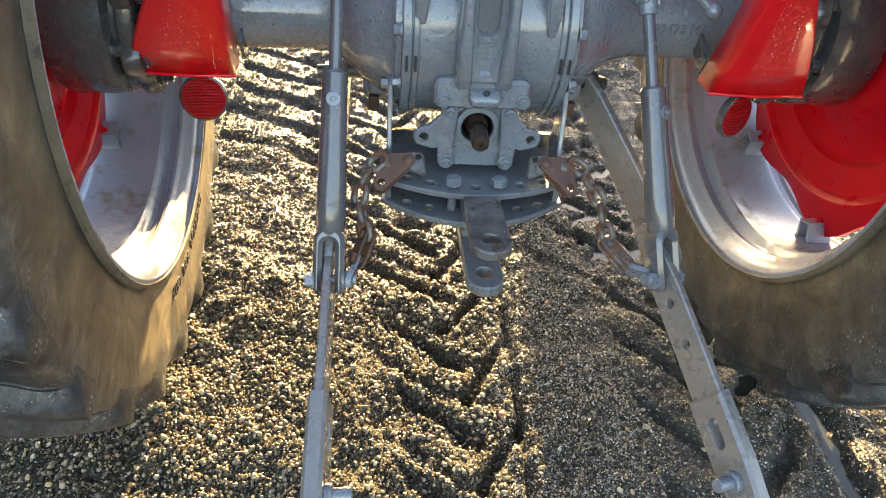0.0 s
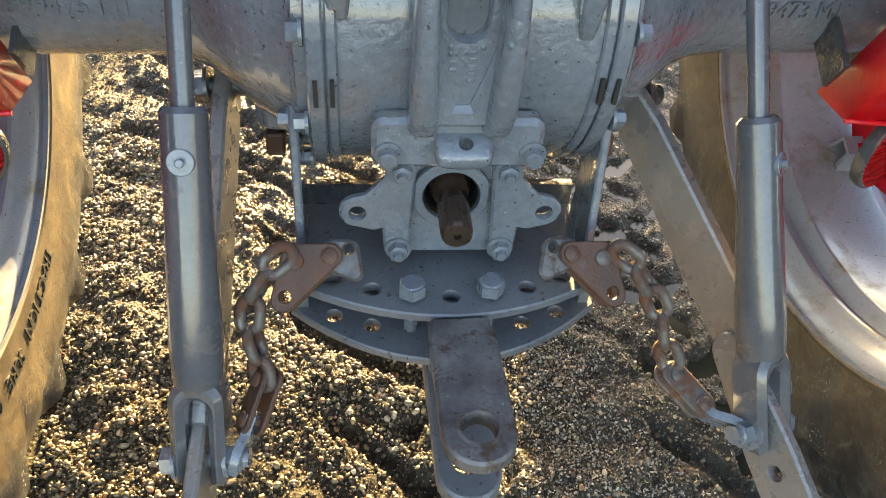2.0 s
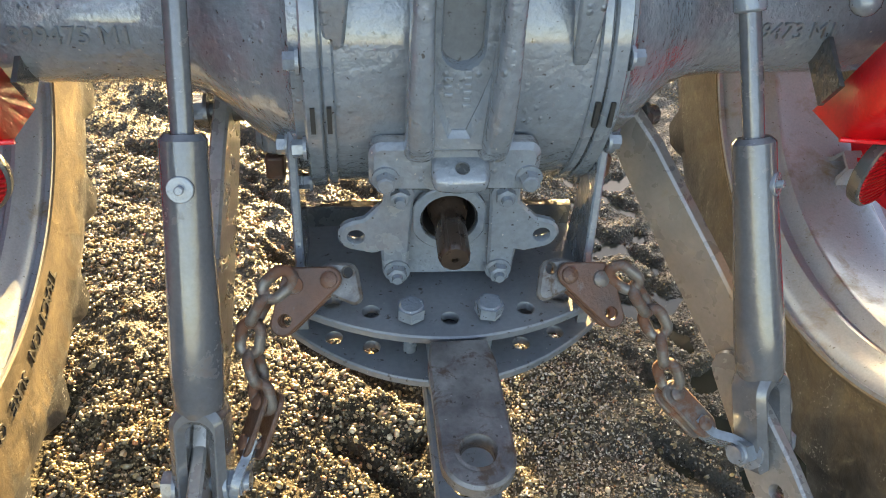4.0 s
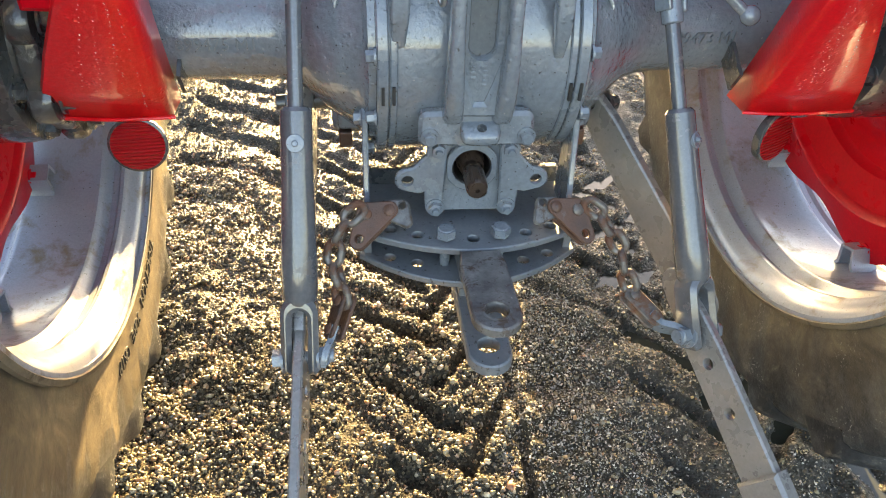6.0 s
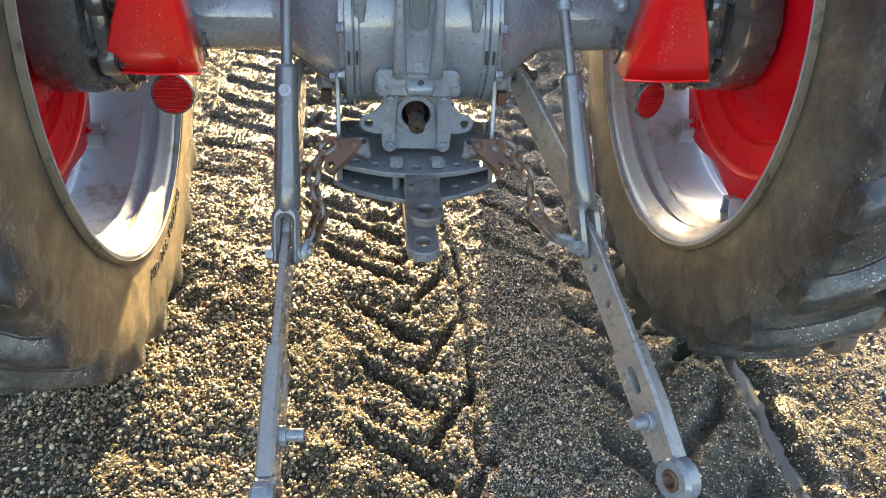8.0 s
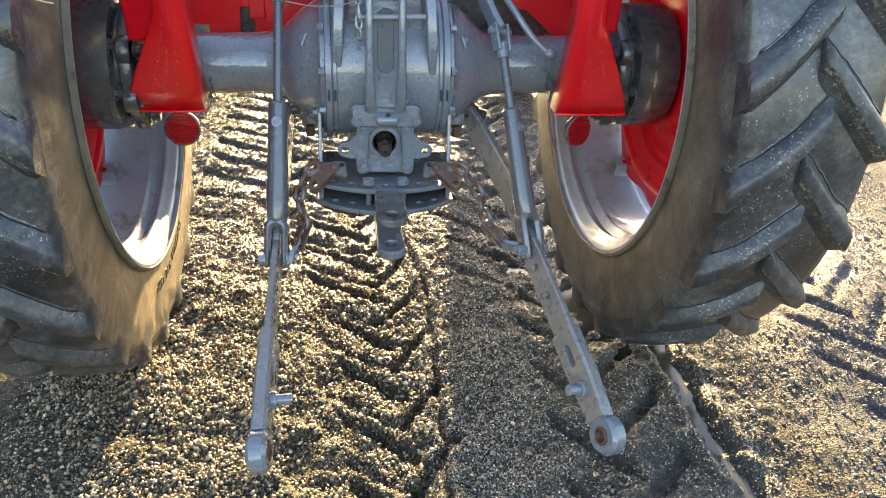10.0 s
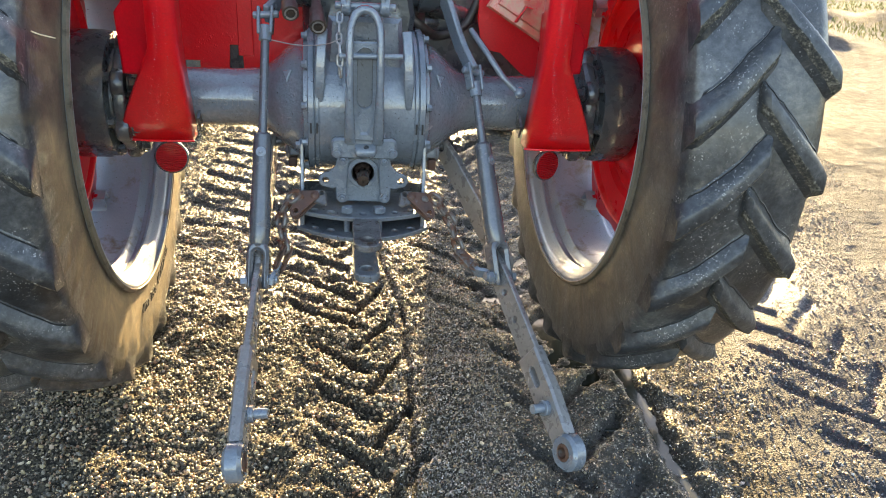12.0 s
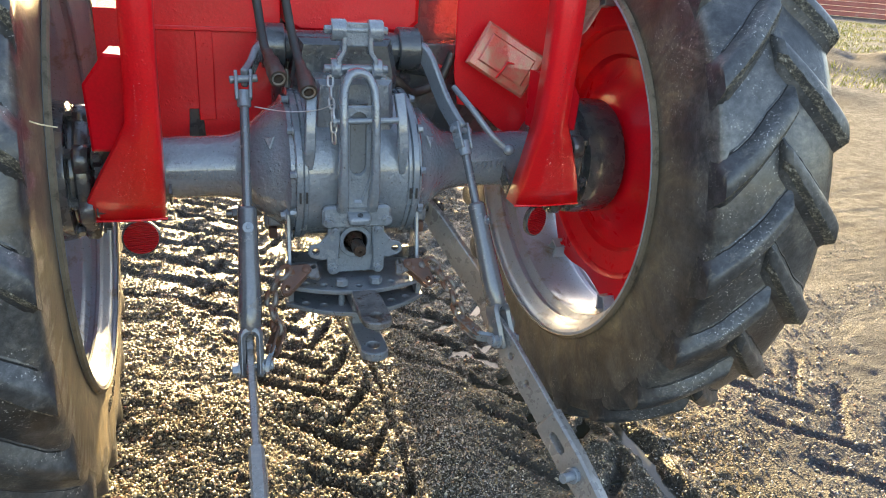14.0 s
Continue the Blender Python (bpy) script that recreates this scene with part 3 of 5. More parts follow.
def puddle(x0, x1, y0, y1, z):
    bm = B()
    plate(bm, [(x0, y0), (x1, y0), (x1, y1), (x0, y1)], [], 0.004, Matrix.Translation((0, 0, z)))
    me = finish(bm, "puddle", WATER)
    tagged(new("puddle", me), "shallow muddy water standing in a wheel rut", "puddle", kind="structure")


puddle(0.40, 0.80, -0.55, 0.9, -0.036)
puddle(0.79, 0.96, -1.35, 0.5, -0.033)
puddle(0.12, 0.42, 0.40, 2.2, -0.034)


def scatter_mesh(name, verts, faces, place, mat, label, category, kind="stuff"):
    """Copies of one small shape joined into one mesh; place: (n, 4, 3): three axes and an origin."""
    v = np.einsum("vk,nkc->nvc", np.asarray(verts), place[:, :3]) + place[:, 3][:, None]
    k, f = len(verts), np.asarray(faces)
    idx = (f[None] + (np.arange(len(place)) * k)[:, None, None]).reshape(-1, f.shape[1])
    me = bpy.data.meshes.new(name)
    me.vertices.add(len(place) * k)
    me.vertices.foreach_set("co", v.astype(np.float32).ravel())
    me.loops.add(idx.size)
    me.loops.foreach_set("vertex_index", idx.ravel().astype(np.int32))
    me.polygons.add(len(idx))
    me.polygons.foreach_set("loop_start", np.arange(0, idx.size, f.shape[1], dtype=np.int32))
    me.update(calc_edges=True)
    me.polygons.foreach_set("use_smooth", [len(verts) > 8] * len(idx))
    me.materials.append(mat)
    return tagged(new(name, me), label, category, kind=kind)


def pebbles(count, seed, x0, x1, y0, y1, r0, r1, skip):
    rng = np.random.default_rng(seed)
    x, y = rng.uniform(x0, x1, count), rng.uniform(y0, y1, count)
    keep = rng.uniform(0, 1, count) > skip(x, y)
    x, y = x[keep], y[keep]
    n = len(x)
    r = r0 + (r1 - r0) * rng.uniform(0, 1, n) ** 3.2
    q = rng.normal(size=(n, 4))
    q /= np.linalg.norm(q, axis=1)[:, None]
    w, a, b, c = q.T
    rot = np.stack([np.stack([1 - 2 * (b * b + c * c), 2 * (a * b - c * w), 2 * (a * c + b * w)], -1),
                    np.stack([2 * (a * b + c * w), 1 - 2 * (a * a + c * c), 2 * (b * c - a * w)], -1),
                    np.stack([2 * (a * c - b * w), 2 * (b * c + a * w), 1 - 2 * (a * a + b * b)], -1)], -2)
    size = r[:, None] * np.stack([rng.uniform(0.9, 1.4, n), rng.uniform(0.7, 1.0, n), rng.uniform(0.5, 0.8, n)], -1)
    place = np.empty((n, 4, 3))
    place[:, :3] = rot * size[:, :, None]
    place[:, 3] = np.stack([x, y, ground_z(x, y) + r * 0.25], -1)
    return place


def wheel_clear(x, y):
    return ((np.abs(np.abs(x) - 0.80) < 0.12) & (np.abs(y + 0.095) < 0.13)) * 1.0


def slick_prints(x, y):
    """Smooth bare mud inside the lug prints of the wet track."""
    return bump_band(x - 0.62, 0.24) * 0.97 * tread_marks(x, y, 0.605, 0.0, -0.56, 0.235, 0.17, 0.17, 1.14, 1.0, 0.032)


def gravel_gaps(x, y):
    """Share of stones missing: few stones in the wet track and on the slick mud between the lug prints."""
    wet = bump_band(x - 0.66, 0.25) * 0.62 + 0.4 * bump_band(x - 0.865, 0.045)
    patch = np.clip(0.35 + 2.4 * vnoise(x, y, 4.5, 31), 0, 1) * 0.55
    slick = bump_band(x + 0.10 + 0.13 * y, 0.26) * np.clip(0.5 + 3.0 * vnoise(x, y, 7.0, 32), 0, 1) * np.clip(0.35 + 0.5 * (y + 0.3), 0.3, 0.85)
    prints = 0.7 * tread_marks(x, y, -0.012, -0.11, -0.475, 0.236, 0.17 + 0.18 * np.clip((y + 0.05) / 0.8, 0, 1), 0.125, 0.88, 1.45, 0.028)
    slick = np.maximum(slick, prints)
    slick = np.maximum(slick, slick_prints(x, y))
    side = (x > 1.0) * np.clip(0.55 + 3.2 * vnoise(x, y, 3.0, 33), 0.1, 0.96)
    return np.maximum(np.maximum(np.maximum(wet, patch), np.maximum(slick, side)), wheel_clear(x, y))


bm = B()
bmesh.ops.create_icosphere(bm, subdivisions=1, radius=1)
ico_v, ico_f = [v.co[:] for v in bm.verts], [[v.index for v in f.verts] for f in bm.faces]
bm.free()
rng = np.random.default_rng(5)
ico_v = np.array(ico_v) * rng.uniform(0.82, 1.12, (len(ico_v), 1))
gold = (1 + 5 ** 0.5) / 2
small_v = np.array([(-1, gold, 0), (1, gold, 0), (-1, -gold, 0), (1, -gold, 0), (0, -1, gold), (0, 1, gold), (0, -1, -gold), (0, 1, -gold), (gold, 0, -1), (gold, 0, 1), (-gold, 0, -1), (-gold, 0, 1)]) / 1.9
small_f = [(0, 11, 5), (0, 5, 1), (0, 1, 7), (0, 7, 10), (0, 10, 11), (1, 5, 9), (5, 11, 4), (11, 10, 2), (10, 7, 6), (7, 1, 8), (3, 9, 4), (3, 4, 2), (3, 2, 6), (3, 6, 8), (3, 8, 9), (4, 9, 5), (2, 4, 11), (6, 2, 10), (8, 6, 7), (9, 8, 1)]
small_v = small_v * rng.uniform(0.8, 1.15, (12, 1))
oct_v = np.array([(1.1, 0, 0), (-0.9, 0.1, 0), (0, 0.95, 0.1), (0.1, -1, 0), (0, 0.1, 0.9), (0, 0, -1)])
oct_f = [(0, 2, 4), (2, 1, 4), (1, 3, 4), (3, 0, 4), (2, 0, 5), (1, 2, 5), (3, 1, 5), (0, 3, 5)]
scatter_mesh("gravel", oct_v, oct_f, pebbles(88000, 11, -1.0, 1.15, -1.1, 0.8, 0.0018, 0.0046, lambda x, y: np.maximum(np.where(np.abs(x - 0.27) < 0.2, 0.15, 1.0) * gravel_gaps(x, y), slick_prints(x, y))), PEBBLE,
             "fine wet tan and grey grit on mud", "gravel")
scatter_mesh("gravel", small_v, small_f, pebbles(60000, 14, -0.95, 0.62, -1.1, 0.95, 0.0026, 0.0080, lambda x, y: np.maximum(gravel_gaps(x, y), 0.9 * np.clip((x - 0.12 - 0.15 * y) / 0.08, 0, 1))), PEBBLE,
             "small wet tan and grey gravel pebbles on mud", "gravel")
scatter_mesh("gravel", oct_v, oct_f, pebbles(92000, 16, 0.10, 0.98, -1.05, 0.95, 0.0017, 0.0042, lambda x, y: np.maximum(0.8 * gravel_gaps(x, y), np.maximum(0.75 * np.clip((x - 0.36) / 0.12, 0, 1), slick_prints(x, y)))), GRAVEL_LIFTED,
             "fine grey gravel pressed flat, coloured paler to brighten the shaded strip", "gravel")
scatter_mesh("gravel", ico_v, ico_f, pebbles(1300, 12, -1.2, 2.0, -1.4, 1.0, 0.006, 0.0115, gravel_gaps), PEBBLE,
             "larger rounded gravel stones lying on mud", "gravel")
scatter_mesh("gravel", oct_v, oct_f, pebbles(46000, 13, -1.1, 1.0, 0.7, 2.6, 0.003, 0.0075, gravel_gaps), PEBBLE,
             "scattered gravel stones on the yard ahead of the tractor", "gravel")
scatter_mesh("gravel", oct_v, oct_f, pebbles(52000, 15, 0.95, 3.0, -1.1, 2.2, 0.0026, 0.0072, gravel_gaps), PEBBLE_DRY,
             "scattered gravel stones beside the tractor", "gravel")

# ---- tractor ----
AY, AZ = -0.095, 0.82
tractor = tagged(new("tractor"), "red and grey farm tractor seen from its rear hitch on gravel", "tractor")
tractor.empty_display_size = 0.2
YAW = Matrix.Translation((0, AY, 0)) @ Matrix.Rotation(radians(2.4), 4, "Z") @ Matrix.Translation((0, -AY, 0))   # the axle stands slightly askew
AXLE = axes((0, AY, AZ), (1, 0, 0), (0, 1, 0))
XAX = YAW @ AXLE   # lathe axis along the rear axle


def askew(places):
    """Points and directions turned with the axle."""
    return [(YAW @ Vector(p), YAW.to_3x3() @ Vector(d)) for p, d in places]


def on_axle(x):
    return XAX @ Matrix.Translation((0, 0, x))


def rear_wheel(s):
    """s: -1 or 1. Rim as the wheel's own mesh; tyre, disc, brackets, lugs under it."""
    xc = 0.798 if s < 0 else 0.788
    m = YAW @ Matrix.Diagonal((s, 1, 1, 1)) @ AXLE @ Matrix.Translation((0, 0, xc))
    stand = YAW @ pose(s * xc, AY, AZ)
    lip = [(0.536, -0.166), (0.543, -0.162), (0.542, -0.155), (0.531, -0.149), (0.520, -0.141), (0.516, -0.130), (0.509, -0.125), (0.504, -0.119), (0.505, -0.112), (0.513, -0.106), (0.515, -0.094), (0.509, -0.085),
           (0.499, -0.079), (0.494, -0.073), (0.494, -0.065), (0.499, -0.057)]
    inside = lip + [(0.497, 0.0)] + [(r, -h) for r, h in lip[::-1]]
    outer = [(r - 0.007 if abs(h) < 0.15 else r - 0.006, h) for r, h in inside]
    bm = B()
    lathe(bm, [(r + 0.004, h) for r, h in inside] + outer[::-1], m, 96, close=True)
    wheel = part("rear_wheel", bm, SILVER, tractor, "silver painted steel rim with a red centre and muddy tyre")
    bm = B()
    lathe(bm, [(0.537, -0.1655), (0.540, -0.1685), (0.5485, -0.1645), (0.5495, -0.157), (0.546, -0.157), (0.544, -0.162)], m, 96, close=True)
    part("rim_edge", bm, RIM_DUST, wheel, "rim edge caked with tan dust")
    # tyre: flat sidewall, square shoulder
    half = [(0.535, 0.152), (0.548, 0.1555), (0.57, 0.1555), (0.62, 0.155), (0.68, 0.1545), (0.725, 0.1535), (0.748, 0.150), (0.760, 0.142), (0.767, 0.120), (0.771, 0.08), (0.774, 0.03), (0.775, 0.0)]
    prof = [(r, -d) for r, d in half] + half[-2::-1]
    bm = B()
    back = [(0.53, 0.12), (0.70, 0.12), (0.72, 0.0), (0.70, -0.12), (0.53, -0.12)]
    lathe(bm, prof + back, axes((0, 0, 0), (1, 0, 0), (0, 1, 0)), 120, close=True)
    part("tyre", bm, TYRE[s], wheel, "worn muddy black tractor tyre", m=stand, sharp=60)
    # lugs: 22 a side, with a worn smooth top, filleted upper flank and a gritty lower flank
    def carcass(d):
        """Radius of the tyre at the distance d from its middle."""
        pts = [(d, r) for r, d in half[::-1] if r > 0.74] + [(0.1535, 0.725), (0.17, 0.715)]
        for (d0, r0), (d1, r1) in zip(pts, pts[1:]):
            if d0 <= d <= d1:
                return r0 + (r1 - r0) * max(0.0, d - d0) / (d1 - d0)
        return pts[-1][1]

    def lug(side, seed):
        g = random.Random(seed)
        bm = B()
        rows, rings = 16, []
        phase = g.uniform(0, 6.28)
        for i in range(rows + 1):
            t = i / rows
            x = 0.018 - t * 0.176
            ang = 0.02 - 0.27 * t + 0.035 * t * t
            base = carcass(abs(x))
            top = 0.803 - 0.016 * max(0.0, (t - 0.35) / 0.65) ** 2
            h = (top - base) * min(1.0, 0.45 + t * 9)
            tuck = 0.005 * max(0.0, (t - 0.8) / 0.2)
            k = 1.0 + 0.20 * t
            crack = 0.043 + 0.003 * math.sin(9 * t + phase) + g.uniform(-0.0022, 0.0022)
            deep = 0.004 if 0.1 < t < 0.85 else 0.0
            worn = g.uniform(-0.0012, 0.0012)
            sec = ((0.066, -0.008), (crack + 0.0045, 0.05 * h), (crack + 0.002, 0.07 * h - deep), (crack, 0.09 * h), (0.033, 0.46 * h), (0.026, 0.86 * h), (0.020, 0.97 * h), (0.010, h), (-0.012 + worn, h + worn),
                   (-0.0165 + worn, 0.95 * h), (-0.029 + worn * 2, 0.50 * h), (-0.043, 0.08 * h), (-0.056, -0.008))
            ring = []
            for w, up in sec:
                r = base + up
                a = ang + w * k / r
                ring.append(bm.verts.new((side * (x + tuck * (1 - min(1.0, max(0.0, up / h)))), -r * math.cos(a), r * math.sin(a))))
            rings.append(ring)
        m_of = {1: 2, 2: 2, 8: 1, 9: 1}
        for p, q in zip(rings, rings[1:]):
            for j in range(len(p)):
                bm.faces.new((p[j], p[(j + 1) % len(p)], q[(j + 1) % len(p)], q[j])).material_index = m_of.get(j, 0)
        bm.faces.new(rings[0]), bm.faces.new(rings[-1][::-1])
        return bm
    for side in (1, -1):
        kinds = []
        for k in range(22):
            a = 360 / 22 * (k + (0.5 if side < 0 else 0.0)) + 5.9
            mm = stand @ pose(0, 0, 0, -a, 0, 0)
            if k < 5:
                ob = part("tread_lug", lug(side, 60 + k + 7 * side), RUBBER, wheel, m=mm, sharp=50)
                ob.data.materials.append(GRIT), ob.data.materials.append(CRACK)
                kinds.append(ob)
            else:
                again(kinds[(k * 3) % 5], mm)
    # disc
    bm = B()
    def scallop(r, h, a):
        return r - (0.048 if r > 0.46 else 0.014 if r > 0.42 else 0.0) * (0.5 - 0.5 * math.cos(8 * (a - radians(30.5))))
    dp = [(0.10, 0.010), (0.165, 0.013), (0.19, 0.025), (0.22, 0.052), (0.26, 0.075), (0.292, 0.080), (0.298, 0.073), (0.304, 0.062), (0.350, 0.057), (0.370, 0.055), (0.377, 0.045), (0.386, 0.041), (0.40, 0.045), (0.435, 0.053), (0.477, 0.057)]
    lathe(bm, dp + [(r, h + 0.012) for r, h in dp[::-1]], m, 128, wobble=scallop, close=True)
    part("wheel_disc", bm, RED_WHEEL, wheel, "red dished wheel centre with scalloped edge")
    bm = B()
    sweep(bm, [(-0.028, 0, 0), (-0.020, 0.0, 0.010), (-0.016, 0, 0.045), (0.016, 0, 0.045), (0.020, 0, 0.010), (0.028, 0, 0)], rect(0.055, 0.008), up=(0, 0, 1))
    bracket = None
    for k in range(8):
        a = 22.5 + 45 * k + 8
        ca, sa = math.cos(radians(a)), math.sin(radians(a))
        mm = YAW @ axes((s * (xc + 0.045), AY + 0.491 * ca, AZ + 0.491 * sa), (0, -ca, -sa), (0, -sa, ca))
        if bracket is None:
            bracket = part("rim_bracket", bm, SILVER, wheel, m=mm)
        else:
            again(bracket, mm)
    bolts("wheel_bolt", askew([((s * (xc + 0.053), AY + 0.452 * math.cos(radians(30 + 45 * k)), AZ + 0.452 * math.sin(radians(30 + 45 * k))), (-s, 0, 0)) for k in range(8)]), 0.012, 0.014, RED_WHEEL, wheel)
    bolts("wheel_nut", askew([((s * (xc + 0.006), AY + 0.128 * math.cos(radians(45 * k)), AZ + 0.128 * math.sin(radians(45 * k))), (-s, 0, 0)) for k in range(8)]), 0.013, 0.02, RED_WHEEL, wheel)
    return wheel


wheel_left = rear_wheel(-1)
rear_wheel(1)


def front_wheel(s):
    m = axes((0.945 if s > 0 else -1.08, 2.6, 0.47), (0.9, 0.44, 0), (0, 1, 0)) @ Matrix.Diagonal((1, 1, s, 1))
    bm = B()
    prof = [(0.25, -0.09), (0.32, -0.115), (0.40, -0.12), (0.45, -0.105), (0.47, -0.05), (0.475, 0.0), (0.47, 0.05), (0.45, 0.105), (0.40, 0.12), (0.30, 0.115), (0.25, 0.09)]
    lathe(bm, prof, m, 64)
    w = part("front_wheel", bm, RUBBER, tractor, "ribbed front tyre on a red steel wheel", sharp=60)
    bm = B()
    lathe(bm, [(0.05, -0.02), (0.12, 0.0), (0.24, 0.05), (0.248, 0.098), (0.23, 0.098)], m, 48)
    part("wheel_disc", bm, RED_WHEEL, w)
    return w


front_wheel(-1), front_wheel(1)


def lettering(text, size, depth, m, mat, parent, name="casting_number"):
    cu = bpy.data.curves.new(name, "FONT")
    cu.body, cu.size, cu.extrude, cu.align_x, cu.align_y, cu.resolution_u = text, size, depth, "CENTER", "CENTER", 3
    tmp = bpy.data.objects.new(name, cu)
    scene.collection.objects.link(tmp)
    bpy.context.view_layer.update()
    me = bpy.data.meshes.new_from_object(tmp.evaluated_get(bpy.context.evaluated_depsgraph_get()))
    bpy.data.objects.remove(tmp)
    me.materials.clear()
    me.materials.append(mat)
    ob = new(name, me)
    ob.parent, ob.matrix_basis = parent, m
    return ob


def sidewall_word(wheel, s, word, start, step, r, size):
    """Raised letters round the inner sidewall; start and step in degrees ahead of the lowest point."""
    for k, ch in enumerate(word):
        if ch == " ":
            continue
        a = radians(start - step * k)
        out = Vector((0, math.sin(a), -math.cos(a)))
        run = Vector((0, -math.cos(a), -math.sin(a))) * -s
        p = Vector((s * 0.6435, AY, AZ)) + out * r
        lettering(ch, size, 0.003, YAW @ axes(p, (-s, 0, 0), run), LETTER, wheel, "sidewall_letter")


sidewall_word(wheel_left, -1, "TRACTION", 20.5, 2.05, 0.605, 0.042)
sidewall_word(wheel_left, -1, "SURE", 1.2, 1.8, 0.610, 0.038)
sidewall_word(wheel_left, -1, "GRIP", -8.8, 1.8, 0.612, 0.038)

# centre housing
bm = B()
lathe(bm, [(0.197, -0.141), (0.198, -0.12), (0.199, 0.0), (0.198, 0.12), (0.197, 0.141)], XAX, 96)
housing = part("centre_housing", bm, GREY_CAST, tractor, "grey painted cast iron rear axle centre housing")
bm = B()
plate(bm, [(-0.115, 0), (0.115, 0), (0.105, 0.10), (0.095, 0.24), (-0.095, 0.24), (-0.105, 0.10)], [], 0.36, axes((0, -0.245, 0.83), (0, 1, 0), (1, 0, 0)) @ pose(0, 0, 0, 0, 0, 0) @ Matrix.Diagonal((1, -1, 1, 1)), c=0.012)
part("upper_casting", bm, GREY_CAST, housing)
for s in (-1, 1):
    for x, w, r in ((0.1325, 0.0115, 0.2025), (0.1485, 0.0175, 0.2045)):
        bm = B()
        lathe(bm, [(r - 0.02, -w / 2), (r - 0.002, -w / 2), (r, -w / 2 + 0.002), (r, w / 2 - 0.002), (r - 0.002, w / 2), (r - 0.02, w / 2)], on_axle(s * x), 96)
        part("housing_flange", bm, GREY, housing)
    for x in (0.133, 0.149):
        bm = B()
        # no slot is cut: a small black bar paints its shade
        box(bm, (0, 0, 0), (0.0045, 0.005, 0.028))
        part("slot_shade", bm, HOLE_SHADE, housing, m=YAW @ pose(s * x, -0.2985, 0.79))
    bm = B()
    run_up = smooth_path([(s * 0.118, -0.284, 0.84), (s * 0.117, -0.291, 0.88), (s * 0.115, -0.294, 0.93), (s * 0.112, -0.285, 0.99), (s * 0.108, -0.262, 1.04)])
    sweep(bm, run_up, rect(0.026, 0.022), up=(0, -1, 0), scale=[(0.55 + 0.45 * min(1.0, k / 9), 0.3 + 0.7 * min(1.0, k / 9)) for k in range(len(run_up))])
    part("casting_rib", bm, GREY_CAST, housing, bevel=0.006)
    # axle tube with bell and text
    bm = B()
    prof = [(0.186, 0.1575), (0.184, 0.168), (0.168, 0.176), (0.156, 0.195), (0.142, 0.215), (0.118, 0.240), (0.096, 0.265), (0.084, 0.295), (0.080, 0.33), (0.0795, 0.45), (0.0795, 0.60)]
    lathe(bm, prof, YAW @ Matrix.Diagonal((s, 1, 1, 1)) @ AXLE, 72)
    axle = part("axle_tube", bm, GREY_CAST, tractor, "grey cast axle housing with raised casting number")
    angles = (18, 50, 82, 112, 145, 172, 200, 228)
    bolts("flange_bolt", askew([((s * 0.158, AY - 0.197 * math.cos(radians(a - 90)), AZ - 0.197 * math.sin(radians(a - 90))), (s, 0, 0)) for a in angles]), 0.0095, 0.016, GREY, axle)
    bm = B()
    plate(bm, [(-0.014, 0.012), (0.014, 0.012), (0, -0.02)], [], 0.008, axes((s * 0.203, -0.216, 0.908), (s * 0.45, -0.75, 0.45), (1, 0, 0)) @ Matrix.Translation((0, 0, 0.003)), c=0.002)
    part("triangle_mark", bm, GREY_CAST, axle)
    bm = B()
    box(bm, (s * 0.190, -0.155, 0.700), (0.045, 0.060, 0.055))
    rod(bm, (s * 0.165, -0.13, 0.69), (s * 0.222, -0.13, 0.69), 0.042)
    part("link_boss", bm, GREY_CAST, axle, bevel=0.008)
    bm = B()
    box(bm, (s * 0.20, -0.17, 0.655), (0.022, 0.03, 0.03))
    part("boss_bolt", bm, RUST, axle, bevel=0.003)

CASTING = ("899475 M1", "899473 M1")


for s, text in ((-1, CASTING[0]), (1, CASTING[1])):
    owner = [o for o in tractor.children if o.name.startswith("axle_tube")][0 if s < 0 else 1]
    # darker grey figures stand in for their wet, shadowed outlines
    lettering(text, 0.027, 0.0036, YAW @ axes((s * 0.392, AY - 0.0795 * math.cos(radians(3)), AZ + 0.003), (0, -1, 0.03), (1, 0, 0)), GREY_WORN, owner)

# wheel hub housings
for s in (-1, 1):
    f = YAW @ Matrix.Diagonal((s, 1, 1, 1)) @ AXLE
    bm = B()
    lathe(bm, [(0.079, 0.545), (0.100, 0.552), (0.116, 0.566), (0.116, 0.614), (0.115, 0.615), (0.135, 0.63), (0.140, 0.665), (0.168, 0.672), (0.172, 0.70), (0.172, 0.775), (0.165, 0.785), (0.10, 0.80)], f, 72)
    hub = part("hub_housing", bm, DARK_GREY, tractor, "dark greasy cast wheel hub housing")
    bm = B()
    lathe(bm, [(0.08, 0.612), (0.125, 0.616), (0.148, 0.622), (0.153, 0.630), (0.153, 0.650), (0.148, 0.655), (0.08, 0.655)], f, 112, wobble=lambda r, h, a: r + (0.020 * max(0.0, math.cos(7 * a)) ** 0.6 if r > 0.13 else 0), close=True)
    part("hub_flange", bm, DARK_GREY, hub)
    bolts("flange_bolt", askew([((s * 0.616, AY - 0.136 * math.cos(radians(a)), AZ + 0.136 * math.sin(radians(a))), (-s, 0, 0)) for a in [180 / 7 + 360 / 7 * k for k in range(7)]]), 0.017, 0.020, DARK_GREY, hub)
    bolts("hub_bolt", askew([((s * 0.672, AY - 0.15 * math.cos(radians(a)), AZ + 0.15 * math.sin(radians(a))), (-s, 0, 0)) for a in range(-60, 300, 45)]), 0.014, 0.02, DARK_GREY, hub)
